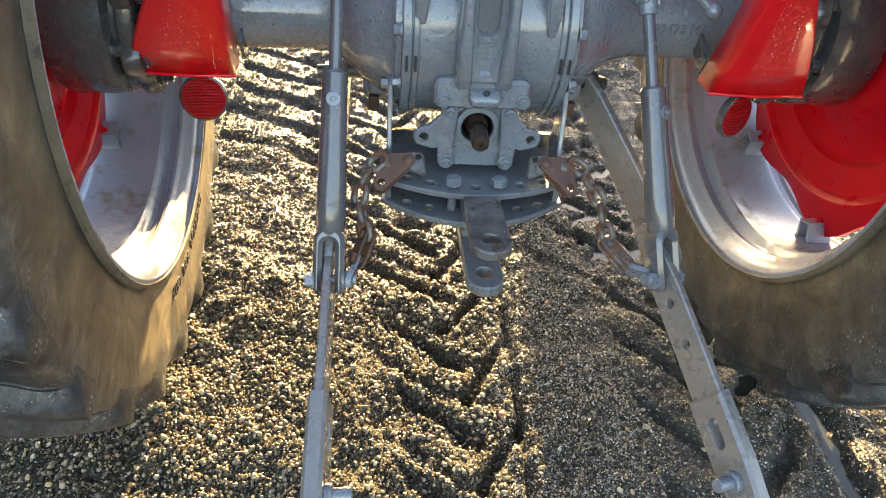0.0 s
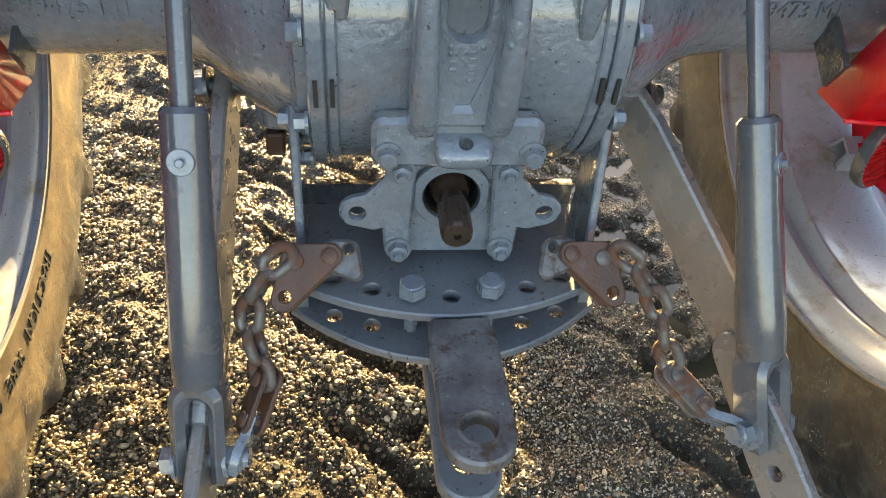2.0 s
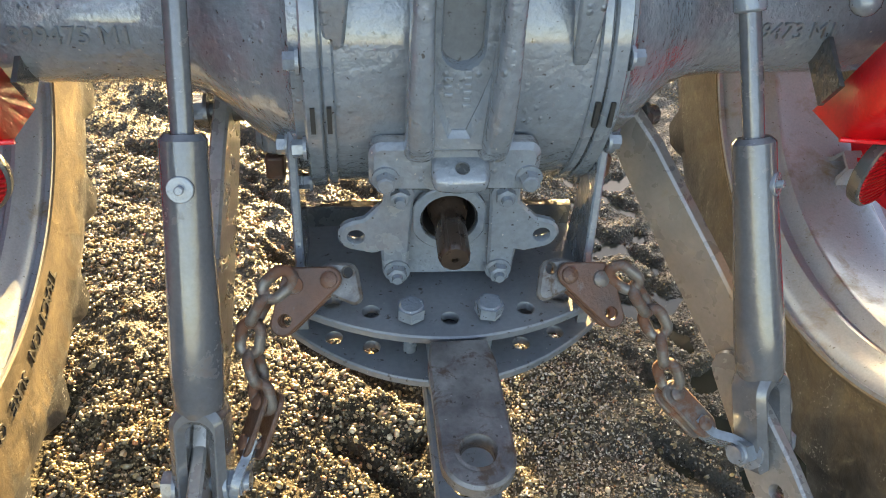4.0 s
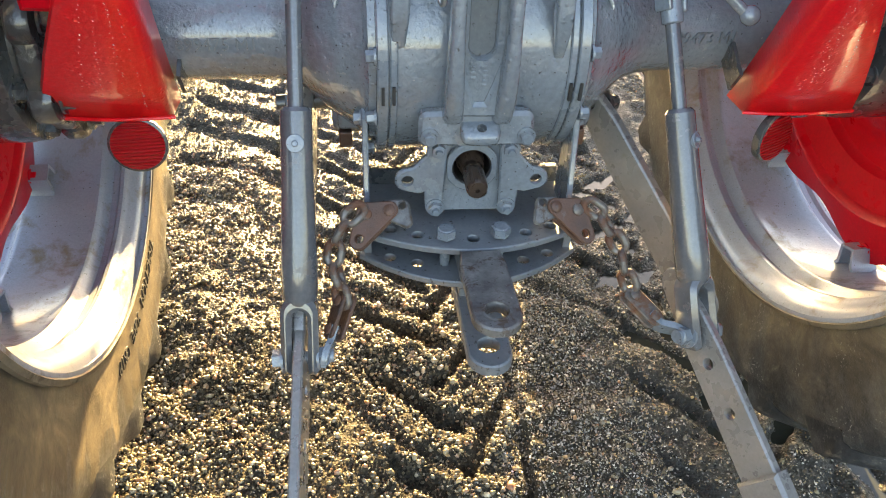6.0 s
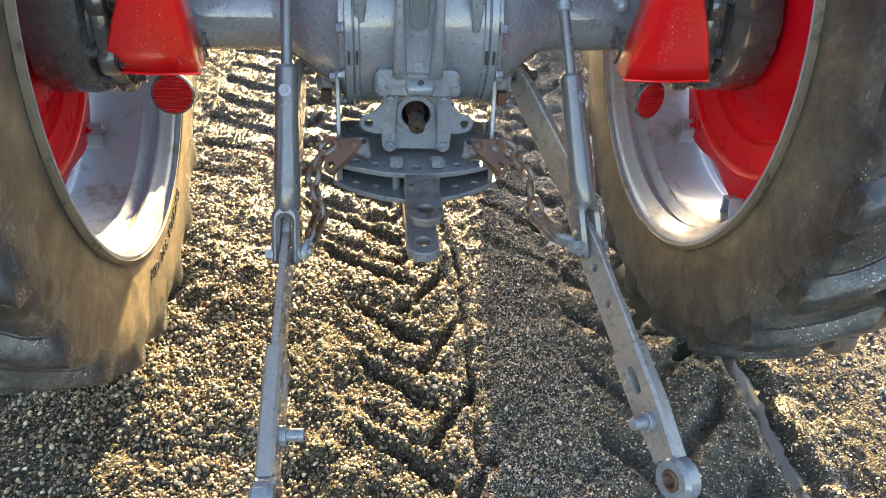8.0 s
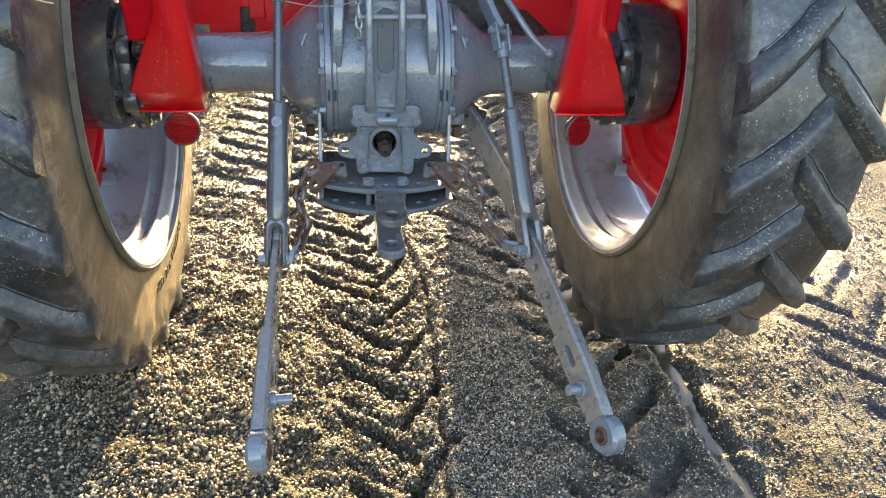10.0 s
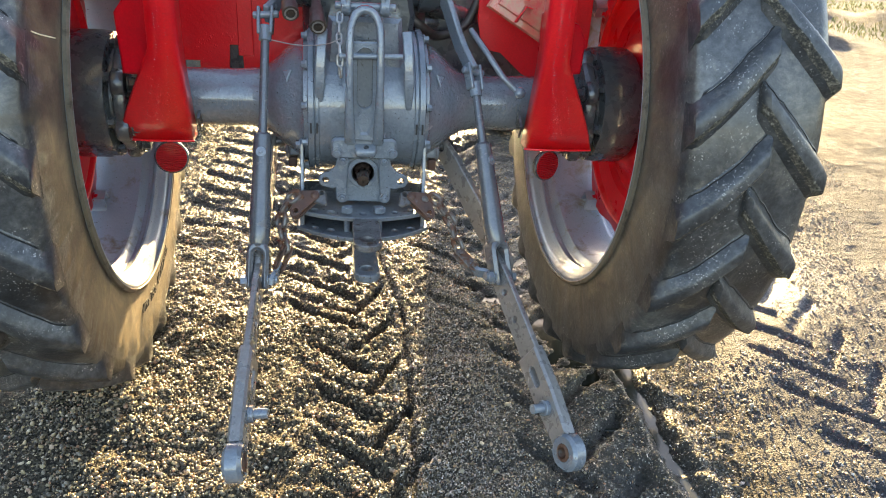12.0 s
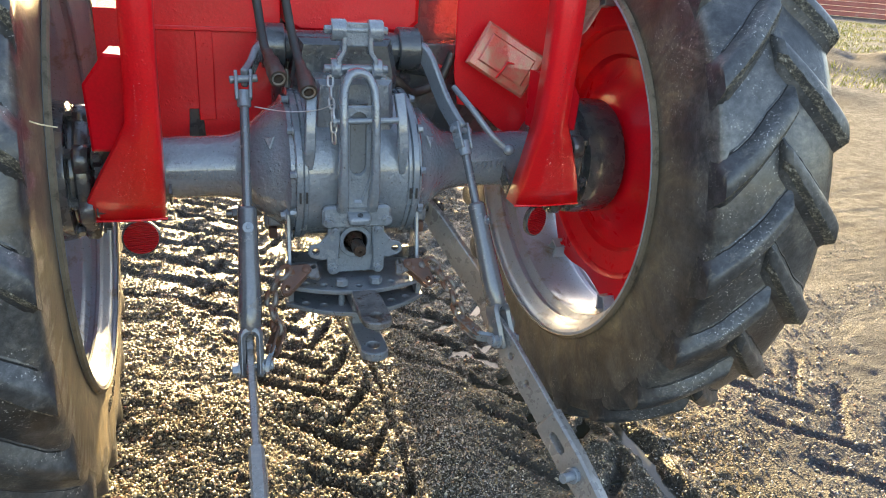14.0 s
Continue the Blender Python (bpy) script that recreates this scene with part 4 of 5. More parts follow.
# rear casting with the top link fork
bm = B()
oval = [(0.0135 * math.copysign(abs(math.cos(a)) ** 0.7, math.cos(a)), 0.022 * math.copysign(abs(math.sin(a)) ** 0.7, math.sin(a))) for a in [2 * math.pi * k / 16 for k in range(16)]]
up_run = [(0.037, -0.302, 0.764), (0.038, -0.318, 0.79), (0.039, -0.327, 0.84), (0.039, -0.328, 0.90), (0.039, -0.324, 0.97), (0.0385, -0.314, 1.03), (0.034, -0.304, 1.065), (0.020, -0.297, 1.09)]
path = smooth_path([(-x, y, z) for x, y, z in up_run] + [(0, -0.295, 1.097)] + up_run[::-1])
mid = len(path) // 2
sweep(bm, path, oval, up=(0, -1, 0), scale=[(0.8 + 0.45 * max(0, (abs(k - mid) / mid - 0.62) / 0.38), 1) for k in range(len(path))])
bracket = part("top_link_bracket", bm, GREY_CAST, tractor, "grey cast fork bracket for the top link", sharp=60)
bm = B()
slot = arc(0, 0.985, 0.019, 0, 180, 8) + arc(0, 0.868, 0.019, 180, 360, 8)
plate(bm, [(-0.040, 0.764), (0.040, 0.764), (0.040, 0.86), (0.036, 1.02), (-0.036, 1.02), (-0.040, 0.86)], [slot], 0.03, axes((0, -0.283, 0), (0, -1, 0), (1, 0, 0)), c=0.004)
part("web", bm, GREY_CAST, bracket)
bm = B()
plate(bm, [(-0.046, 0.762), (0.046, 0.762), (0.046, 0.868), (0.028, 0.848), (0.018, 0.815), (0.007, 0.786), (-0.007, 0.786), (-0.018, 0.815), (-0.028, 0.848), (-0.046, 0.868)], [], 0.046, axes((0, -0.276, 0), (0, -1, 0), (1, 0, 0)), c=0.006)
part("toe", bm, GREY_CAST, bracket)
for x, zs in ((-0.012, (0.838, 0.830, 0.822)), (0.006, (0.846, 0.839, 0.832, 0.825, 0.818, 0.811))):
    for z in zs:
        bm = B()
        box(bm, (x, -0.3125, z), (0.008, 0.004, 0.0045))
        part("embossed_bar", bm, GREY_CAST, bracket, bevel=0.001)
bm = B()
box(bm, (0, -0.290, 0.925), (0.05, 0.012, 0.19))
part("web_back", bm, GREY_WORN, bracket)
bm = B()
rod(bm, (-0.058, -0.325, 0.985), (0.096, -0.318, 0.987), 0.0075)
rod(bm, (-0.066, -0.325, 0.985), (-0.057, -0.325, 0.985), 0.014)
part("lock_pin", bm, GREY, bracket, bevel=0.001)
bm = B()
for s in (-1, 1):
    sweep(bm, smooth_path([(s * 0.040, -0.262, 1.085), (s * 0.044, -0.262, 1.12), (s * 0.032, -0.262, 1.145), (s * 0.032, -0.262, 1.20)]), rect(0.012, 0.042), up=(0, -1, 0))
    rod(bm, (s * 0.038, -0.262, 1.10), (s * 0.062, -0.262, 1.10), 0.024)
    rod(bm, (s * 0.026, -0.262, 1.19), (s * 0.062, -0.262, 1.19), 0.026)
box(bm, (0, -0.255, 1.18), (0.06, 0.03, 0.055))
rod(bm, (-0.078, -0.262, 1.19), (0.075, -0.262, 1.19), 0.010)
rod(bm, (-0.078, -0.262, 1.10), (0.078, -0.262, 1.10), 0.010)
part("rocker", bm, GREY_CAST, tractor, "grey top link rocker with two pins", bevel=0.003)


def chain_link_mesh(length, width, wire):
    bm = B()
    r = width / 2 - wire
    k = length / 2 - width / 2
    pts = [(r * math.cos(radians(a)), 0, k + r * math.sin(radians(a))) for a in range(0, 181, 20)] + [(r * math.cos(radians(a)), 0, -k + r * math.sin(radians(a))) for a in range(180, 361, 20)]
    sweep(bm, pts, circle(0, 0, wire, 12), up=(0, 1, 0), closed=True)
    return bm


def chain(points, length, width, wire, mat, parent, name="chain_link", twist=0):
    """Links along a path, each turned a quarter against the last."""
    pts = smooth_path(points, 12)
    step = length - 2 * wire * 1.05
    run, spots = 0.0, []
    want = step / 2
    for a, b in zip(pts, pts[1:]):
        seg = (b - a).length
        while run + seg >= want:
            spots.append((a.lerp(b, (want - run) / seg), (b - a).normalized()))
            want += step
        run += seg
    first = None
    for k, (p, d) in enumerate(spots):
        m = axes(p, d, (1, 0.3, 0.2)) @ pose(0, 0, 0, 0, 0, twist + 90 * (k % 2) + 10 * math.sin(k * 2.1))
        if first is None:
            first = part(name, chain_link_mesh(length, width, wire), mat, parent, m=m, sharp=180)
        else:
            again(first, m)


chain([(-0.064, -0.275, 1.085), (-0.066, -0.30, 1.04), (-0.064, -0.328, 0.99), (-0.062, -0.33, 0.93)], 0.034, 0.019, 0.0030, BRIGHT, bracket, "pin_chain_link")

# lift cover, cross shaft, lift arms
bm = B()
rod(bm, (-0.22, -0.03, 1.12), (0.22, -0.03, 1.12), 0.042)
for s in (-1, 1):
    rod(bm, (s * 0.15, -0.03, 1.12), (s * 0.21, -0.03, 1.12), 0.058)
part("lift_cross_shaft", bm, DARK_GREY, tractor, "dark grey hydraulic lift cross shaft", bevel=0.004)
bm = B()
plate(bm, [(-0.13, 0.98), (0.13, 0.98), (0.14, 1.06), (0.12, 1.15), (-0.12, 1.15), (-0.14, 1.06)], [], 0.55, axes((0, -0.11, 0), (0, 1, 0), (1, 0, 0)) @ Matrix.Diagonal((1, -1, 1, 1)), c=0.015)
part("lift_cover", bm, DARK_GREY, tractor, "grey cast hydraulic lift cover")
bm = B()
box(bm, (0, 0.55, 0.94), (0.36, 1.1, 0.42))
part("gearbox_casing", bm, DARK_GREY, tractor, "dark oily gearbox casing ahead of the axle", bevel=0.04)
bm = B()
plate(bm, [(1.0, 0.80), (2.1, 0.82), (2.2, 0.95), (2.45, 0.985), (3.4, 1.20), (3.4, 1.9), (1.3, 1.9), (1.0, 1.5)], [], 0.40, axes((-0.2, 0, 0), (1, 0, 0), (0, 1, 0)), c=0.03)
part("engine_block", bm, DARK_GREY, tractor, "dark engine and sump ahead of the gearbox")

# sheet out of view, added overhead to keep sky light off the red panels
bm = B()
plate(bm, [(-0.52, 0.16), (0.52, 0.16), (0.52, 1.0), (-0.52, 1.0)], [], 0.03, Matrix.Translation((0, 0, 1.70)), c=0.004)
part("shade_sheet", bm, RED, tractor, "unseen red sheet overhead, added to shade the inner panels")
bm = B()
box(bm, (0.29, 0.42, 1.22), (0.34, 0.35, 0.75), (0, 4, 3))
box(bm, (-0.19, 0.42, 1.25), (0.2, 0.35, 0.7))
box(bm, (0.20, 0.18, 0.99), (0.16, 0.14, 0.12), (12, 0, 20))
rod(bm, (0.14, 0.10, 1.08), (0.36, 0.14, 1.03), 0.03)
part("valve_block", bm, DARK_GREY, tractor, "dark oily hydraulic valve block and casing", bevel=0.02)
bm = B()
sweep(bm, smooth_path([(0.12, -0.05, 1.06), (0.17, -0.04, 1.02), (0.22, 0.03, 0.99), (0.30, 0.05, 1.02), (0.34, 0.06, 1.10)]), circle(0, 0, 0.014, 12))
part("brown_hose", bm, BRASS_DIRT, tractor, "dirty brown hydraulic hose")

# lower links, lift rods
ROD_TOP = {-1: Vector((-0.262, -0.185, 1.02)), 1: Vector((0.306, -0.205, 0.895))}
PIN = {-1: Vector((-0.277, -0.448, 0.410)), 1: Vector((0.381, -0.435, 0.418))}
PIVOT = {-1: Vector((-0.262, -0.105, 0.69)), 1: Vector((0.238, -0.115, 0.69))}
END = {-1: Vector((-0.280, -0.925, 0.205)), 1: Vector((0.497, -0.868, 0.163))}

for s in (-1, 1):
    p0, p1, p2 = PIVOT[s], PIN[s], END[s]
    d = (p2 - p1).normalized()
    side = Vector((s * 1.0, 0, -0.42 if s > 0 else -0.1))
    side = (side - d * side.dot(d)).normalized()
    joint = p1 + d * (0.238 if s < 0 else 0.245)
    # front bar with a rounded eye, drawn in its own plane
    bm = B()
    run = (p1 - p0).length
    behind = p1 + Vector((0.026 if s > 0 else 0.0, 0.03, 0.004))
    d0 = (behind - p0).normalized()
    m0 = axes(p0, side - d0 * side.dot(d0), d0)
    plate(bm, arc(0, 0, 0.026, 90, 270, 10) + [(run * 0.12, -0.034), (run * 0.5, -0.038), (run * 0.8, -0.038)] + arc(run - 0.045, 0, 0.036, -90, 90, 10) + [(run * 0.8, 0.037), (run * 0.5, 0.037), (run * 0.12, 0.032)], [circle(0, 0, 0.014)], 0.020, m0 @ Matrix.Translation((0, 0, -0.01)), c=0.003)
    link = part("lower_link", bm, LINK, tractor, "grey flat steel lower hitch link arm, lowered")
    # rear bar with two holes
    m1 = axes(p1, side, d)
    L = (joint - p1).length
    bm = B()
    plate(bm, arc(-0.095, 0, 0.026, 90, 270, 8) + [(0.03, -0.036)] + [(L + 0.02, -0.036), (L + 0.02, 0.036), (0.03, 0.036)], [circle(0.055, 0, 0.009), circle(0.140, 0, 0.009)], 0.017, m1 @ Matrix.Translation((0, 0, -0.0085)), c=0.003)
    part("link_bar", bm, LINK, link)
    # telescopic end: sleeve with slot, latch pin, ball eye
    bm = B()
    L2 = (p2 - joint).length
    m2 = axes(joint, side, d)
    sl = arc(0.085, 0, 0.009, -90, 90, 4) + arc(0.048, 0, 0.009, 90, 270, 4)
    plate(bm, [(-0.002, -0.042), (0.12, -0.043), (L2 - 0.035, -0.033), (L2 - 0.035, 0.033), (0.12, 0.043), (-0.002, 0.042)], [sl], 0.034, m2 @ Matrix.Translation((0, 0, -0.017)), c=0.006)
    part("link_sleeve", bm, LINK, link)
    bm = B()
    for lo, hi, r0 in ((-0.021, 0.021, 0.046),):
        lathe(bm, [(0.022, lo), (0.038, lo), (r0, lo + 0.008), (r0, hi - 0.008), (0.038, hi), (0.022, hi)], axes(p2, side, d), 40, close=True)
    eye = part("ball_eye", bm, GREY, link)
    bm = B()
    lathe(bm, [(0.0145, -0.024), (0.021, -0.022), (0.0235, 0.0), (0.021, 0.022), (0.0145, 0.024)], axes(p2, side, d), 32, close=True)
    part("ball", bm, RUST, link, "rust brown swivel ball")
    bm = B()
    q = p1 + d * (L + L2 - 0.118)
    rod(bm, q - side * 0.062, q + side * 0.022, 0.0125)
    rod(bm, q - side * 0.030, q - side * 0.016, 0.020)
    part("latch_pin", bm, GREY, link, bevel=0.002)
    bm = B()
    rod(bm, p0 - side * 0.06, p0 + side * 0.055, 0.014)
    part("pivot_pin", bm, DARK_GREY, link)
    bolts("pivot_nut", [(p0 + side * 0.018, side)], 0.02, 0.022, DARK_GREY, link)
    # lift rod: threaded top, tube, fork, pin
    top = ROD_TOP[s]
    ax = (top - p1).normalized()
    tube_top = p1 + ax * 0.392 if s < 0 else p1 + ax * 0.375
    fork = p1 + ax * 0.115
    bm = B()
    run = (tube_top - fork).length
    lathe(bm, [(0.012, -0.034), (0.0235, -0.026), (0.0275, -0.014), (0.0285, 0.03), (0.0265, 0.10), (0.0245, 0.16), (0.0235, run - 0.02), (0.0235, run - 0.006), (0.018, run)], axes(fork, ax), 32)
    lift = part("lift_rod", bm, ROD, tractor, "grey telescopic lift rod with forked lower end")
    bm = B()
    rod(bm, tube_top - ax * 0.02, top, 0.0115)
    part("inner_rod", bm, ROD, lift)
    flat = (side - ax * side.dot(ax)).normalized()
    bm = B()
    yoke = [(-0.026, -0.022), (-0.0125, -0.022), (-0.0125, 0.070)] + arc(0, 0.070, 0.0125, 180, 0, 10)[1:-1] + [(0.0125, 0.070), (0.0125, -0.022), (0.026, -0.022), (0.0295, -0.014), (0.0295, 0.078)] + arc(0, 0.078, 0.0295, 0, 180, 14)[1:-1] + [(-0.0295, 0.078), (-0.0295, -0.014)]
    back = flat.cross(ax)
    plate(bm, yoke, [], 0.048, axes(p1 - back * 0.024, back, flat), c=0.0075)
    part("fork", bm, ROD, lift)
    bm = B()
    rod(bm, p1 - side * 0.052, p1 + side * 0.045, 0.011)
    part("fork_pin", bm, GREY, lift)
    bolts("fork_nut", [(p1 + side * 0.026, side), (p1 - side * 0.026, -side)], 0.0165, 0.02, GREY, lift)
    nip = tube_top - ax * 0.052
    out = Vector((0, -1, 0.35)) if s < 0 else Vector((0.75, -0.75, 0.2))
    out = (out - ax * out.dot(ax)).normalized()
    bm = B()
    rod(bm, nip + out * 0.018, nip + out * 0.025, 0.0135)
    rod(bm, nip + out * 0.024, nip + out * 0.031, 0.0045)
    part("grease_nipple", bm, GREY, lift, bevel=0.001)
    # upper clevis and lift arm
    bm = B()
    rod(bm, top - ax * 0.03, top + ax * 0.012, 0.017)
    for k in (-1, 1):
        sweep(bm, [top + side * k * 0.016 - ax * 0.012, top + side * k * 0.018 + ax * 0.06], rect(0.009, 0.032), up=side.cross(ax))
    rod(bm, top + ax * 0.04 - side * 0.034, top + ax * 0.04 + side * 0.034, 0.010)
    part("upper_clevis", bm, GREY, lift, bevel=0.003)
    arm_end = top + ax * 0.04
    bm = B()
    sweep(bm, smooth_path([(s * 0.185, -0.03, 1.12), (s * 0.22, -0.08, 1.11), tuple(arm_end.lerp(Vector((s * 0.2, -0.03, 1.12)), 0.35)), tuple(arm_end)]), rect(0.018, 0.052), up=(0, -0.4, 1))
    part("lift_arm", bm, GREY, tractor, "grey hydraulic lift arm", bevel=0.006)

# power take-off: cover, surround, brackets, shaft
bm = B()
outl = arc(0.074, 0.752, 0.014, 0, 90, 5) + arc(-0.074, 0.752, 0.014, 90, 180, 5) + arc(-0.074, 0.722, 0.014, 180, 270, 5) + arc(0.074, 0.722, 0.014, 270, 360, 5)
plate(bm, outl, [], 0.026, axes((0, -0.285, 0), (0, -1, 0), (1, 0, 0)), c=0.006)
cover = part("pto_top_cover", bm, GREY_CAST, tractor, "grey cast cover plate above the power shaft")
bm = B()
shelf = [(-0.305, 0.753), (-0.313, 0.7515), (-0.330, 0.7435), (-0.335, 0.7395), (-0.3365, 0.735), (-0.335, 0.729), (-0.329, 0.7240), (-0.318, 0.719), (-0.305, 0.717)]
rows = []
for k in range(25):
    u = -1 + k / 12
    e = (max(0.0, abs(u) - 0.72) / 0.28)
    shrink = 1 - 0.42 * e ** 2.4
    rows.append([bm.verts.new((0.0045 + 0.0295 * u, -0.305 + (y + 0.305) * (1 - 0.30 * e ** 3), 0.737 + (z - 0.737) * (shrink if z < 0.737 else 1 - 0.08 * e ** 3) - (0.004 * (1 - u * u) if z < 0.73 else 0))) for y, z in shelf])
for p, q in zip(rows, rows[1:]):
    for k in range(len(shelf) - 1):
        bm.faces.new((p[k], p[k + 1], q[k + 1], q[k]))
bm.faces.new(rows[0])
bm.faces.new(rows[-1][::-1])
pad = part("pad", bm, GREY_CAST, cover, sharp=50)
bm = B()
lathe(bm, [(0.0, -0.002), (0.0052, -0.0015), (0.0060, 0.0006), (0.0072, 0.0010), (0.0076, 0.0)], axes((0.0058, -0.3235, 0.7468), (0, -0.42, 0.91)), 20)
part("bolt_hole", bm, DARK_GREY, pad)
bolts("cover_bolt", [((-0.071, -0.311, 0.727), (0, -1, 0)), ((0.077, -0.311, 0.728), (0, -1, 0))], 0.0105, 0.016, GREY, cover)
bm = B()
sweep(bm, smooth_path([(-0.05, -0.309, 0.768), (-0.02, -0.312, 0.766), (0.02, -0.311, 0.768), (0.05, -0.309, 0.772), (0.055, -0.305, 0.782)]), circle(0, 0, 0.003, 8))
part("weld_bead", bm, GREY_CAST, cover)
bm = B()
plate(bm, [(-0.060, 0.578), (0.060, 0.578), (0.060, 0.712), (-0.060, 0.712)], [circle(-0.002, 0.668, 0.0312, 32)], 0.03, axes((0, -0.262, 0), (0, -1, 0), (1, 0, 0)), c=0.004)
surround = part("pto_housing", bm, GREY_CAST, tractor, "grey power take-off housing with round opening")
bm = B()
ring = [(max(-0.0395, min(0.0395, x)), z) for x, z in circle(0, 0, 0.0425, 64)]
plate(bm, ring, [circle(0, 0, 0.0308, 48)], 0.010, axes((-0.002, -0.2945, 0.668), (0, -1, 0), (1, 0, 0)), c=0.0016)
part("collar", bm, GREY, surround)
# back disc and liner coloured black for the shade in the bore
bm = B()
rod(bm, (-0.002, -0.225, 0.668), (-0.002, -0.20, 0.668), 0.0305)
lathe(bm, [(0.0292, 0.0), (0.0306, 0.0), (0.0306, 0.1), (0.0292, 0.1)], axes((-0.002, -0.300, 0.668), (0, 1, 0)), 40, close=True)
part("opening", bm, HOLE_SHADE, surround)
bm = B()
lathe(bm, [(0.0255, 0.0), (0.0255, 0.038), (0.0225, 0.042), (0.0225, 0.068), (0.0212, 0.074), (0.0190, 0.084), (0.0165, 0.088), (0.0165, 0.094), (0.0170, 0.097), (0.0168, 0.148), (0.0158, 0.1525), (0.0138, 0.1545), (0.004, 0.155), (0.003, 0.150), (0.0, 0.150)], axes((-0.002, -0.217, 0.668), (0, -1, 0)), 72,
      wobble=lambda r, h, a: r - (0.0014 if r > 0.0155 and h > 0.095 and math.cos(6 * a) > 0.55 else 0))
part("pto_shaft", bm, SHAFT, tractor, "brown oily splined power take-off shaft stub")
for s in (-1, 1):
    bm = B()
    ear = [(-0.040, 0.712), (-0.072, 0.712), (-0.074, 0.690), (-0.094, 0.668)] + arc(-0.103, 0.645, 0.020, 110, 265, 8) + [(-0.086, 0.620), (-0.076, 0.622), (-0.074, 0.590), (-0.046, 0.590)]
    ear = [(x * -s, z) for x, z in ear]
    plate(bm, ear, [circle(-0.103 * -s, 0.645, 0.0085, 18)], 0.012, axes((0, -0.292, 0), (0, -1, 0), (1, 0, 0)), c=0.003)
    br = part("guard_bracket", bm, GREY, tractor, "grey guard bracket with a holed ear")
    bolts("bracket_nut", [((s * 0.056, -0.304, 0.702), (0, -1, 0)), ((s * 0.058, -0.304, 0.596), (0, -1, 0))], 0.0115, 0.013, GREY, br, stud=0.006, washer=1.3)

# drawbar frame
def arc_y(x, y0, sag, half):
    return y0 + sag * (x / half) ** 2


half, n = 0.163, 16
outl = [(-half + 2 * half * i / n, arc_y(-half + 2 * half * i / n, -0.384, 0.047, half)) for i in range(n + 1)] + [(0.172, -0.315), (0.172, -0.17), (-0.172, -0.17), (-0.172, -0.315)]
holes = [circle(x, -0.354 + 0.046 * (x / 0.163) ** 2, 0.0095) for x in (-0.132, -0.088, 0, 0.088, 0.132)]
bm = B()
plate(bm, outl, holes, 0.012, Matrix.Translation((0, 0, 0.555)), c=0.002)
frame_top = part("drawbar_frame", bm, GREY_WORN, tractor, "grey drawbar guide of two curved drilled plates")
half = 0.182
outl = [(-half + 2 * half * i / n, arc_y(-half + 2 * half * i / n, -0.402, 0.085, half)) for i in range(n + 1)] + [(0.178, -0.17), (-0.178, -0.17)]
holes = [circle(x, -0.360 + 0.046 * (x / 0.163) ** 2, 0.0095) for x in (-0.132, -0.088, 0.088, 0.132)]
bm = B()
plate(bm, outl, holes, 0.012, Matrix.Translation((0, 0, 0.503)), c=0.002)
part("lower_plate", bm, GREY_WORN, frame_top)
bolts("drawbar_bolt", [((-0.044, -0.351, 0.567), (0, 0, 1)), ((0.044, -0.349, 0.567), (0, 0, 1))], 0.0165, 0.020, GREY, frame_top, "worn grey hexagon bolt head", washer=0)
for x in (-0.044, 0.044):
    bm = B()
    rod(bm, (x, -0.35, 0.50), (x, -0.35, 0.556), 0.0085)
    part("spacer_bolt", bm, GREY, frame_top)
for s in (-1, 1):
    bm = B()
    plate(bm, [(-0.315, 0.503), (-0.21, 0.503), (-0.21, 0.567), (-0.225, 0.735), (-0.245, 0.752), (-0.268, 0.735), (-0.29, 0.60), (-0.31, 0.567)], [], 0.010, axes((s * 0.168 - 0.005, 0, 0), (1, 0, 0), (0, 1, 0)), c=0.002)
    part("side_strap", bm, GREY, frame_top)
    bolts("strap_bolt", [((s * 0.173, -0.245, 0.727), (s, 0, 0))], 0.011, 0.013, GREY, frame_top)
    bm = B()
    box(bm, (s * 0.168, -0.30, 0.535), (0.012, 0.03, 0.042))
    part("spacer", bm, GREY_WORN, frame_top)
bm = B()
box(bm, (0, -0.178, 0.551), (0.34, 0.012, 0.094))
part("front_plate", bm, DARK_GREY, frame_top)
# drawbar and clevis
turn = pose(0.0, -0.2, 0, 0, 0, 1.8) @ pose(0, 0.2, 0)
bm = B()
sweep(bm, [turn @ Vector(p) for p in ((0, 0.3, 0.533), (0, -0.40, 0.533))], rect(0.060, 0.034), up=(0, 0, 1))
drawbar = part("drawbar", bm, GREY_WORN, tractor, "worn grey swinging drawbar with a forked clevis", bevel=0.003)
jaw = lambda y0, y1, w: [(-w * 0.86, y0), (w * 0.86, y0), (w, y0 - 0.03)] + arc(0, y1 + w, w, 0, -180, 12) + [(-w, y0 - 0.03)]
bm = B()
plate(bm, jaw(-0.388, -0.572, 0.036), [circle(0, -0.532, 0.0165, 24)], 0.018, turn @ Matrix.Translation((0, 0, 0.551)), c=0.003)
part("upper_jaw", bm, BARE, drawbar, "scraped bare and grey upper jaw")
bm = B()
lathe(bm, [(0.0162, -0.017), (0.0215, 0.0), (0.0225, 0.0015), (0.0185, 0.002)], turn @ axes((0, -0.532, 0.569), (0, 0, 1)), 32, close=True)
part("wear_ring", bm, BARE, drawbar)
bm = B()
plate(bm, jaw(-0.30, -0.552, 0.034), [circle(0, -0.505, 0.0165, 24)], 0.022, turn @ Matrix.Translation((0, 0, 0.455)), c=0.003)
part("lower_jaw", bm, GREY_WORN, drawbar)
bm = B()
box(bm, turn @ Vector((0, -0.345, 0.505)), (0.056, 0.09, 0.06))
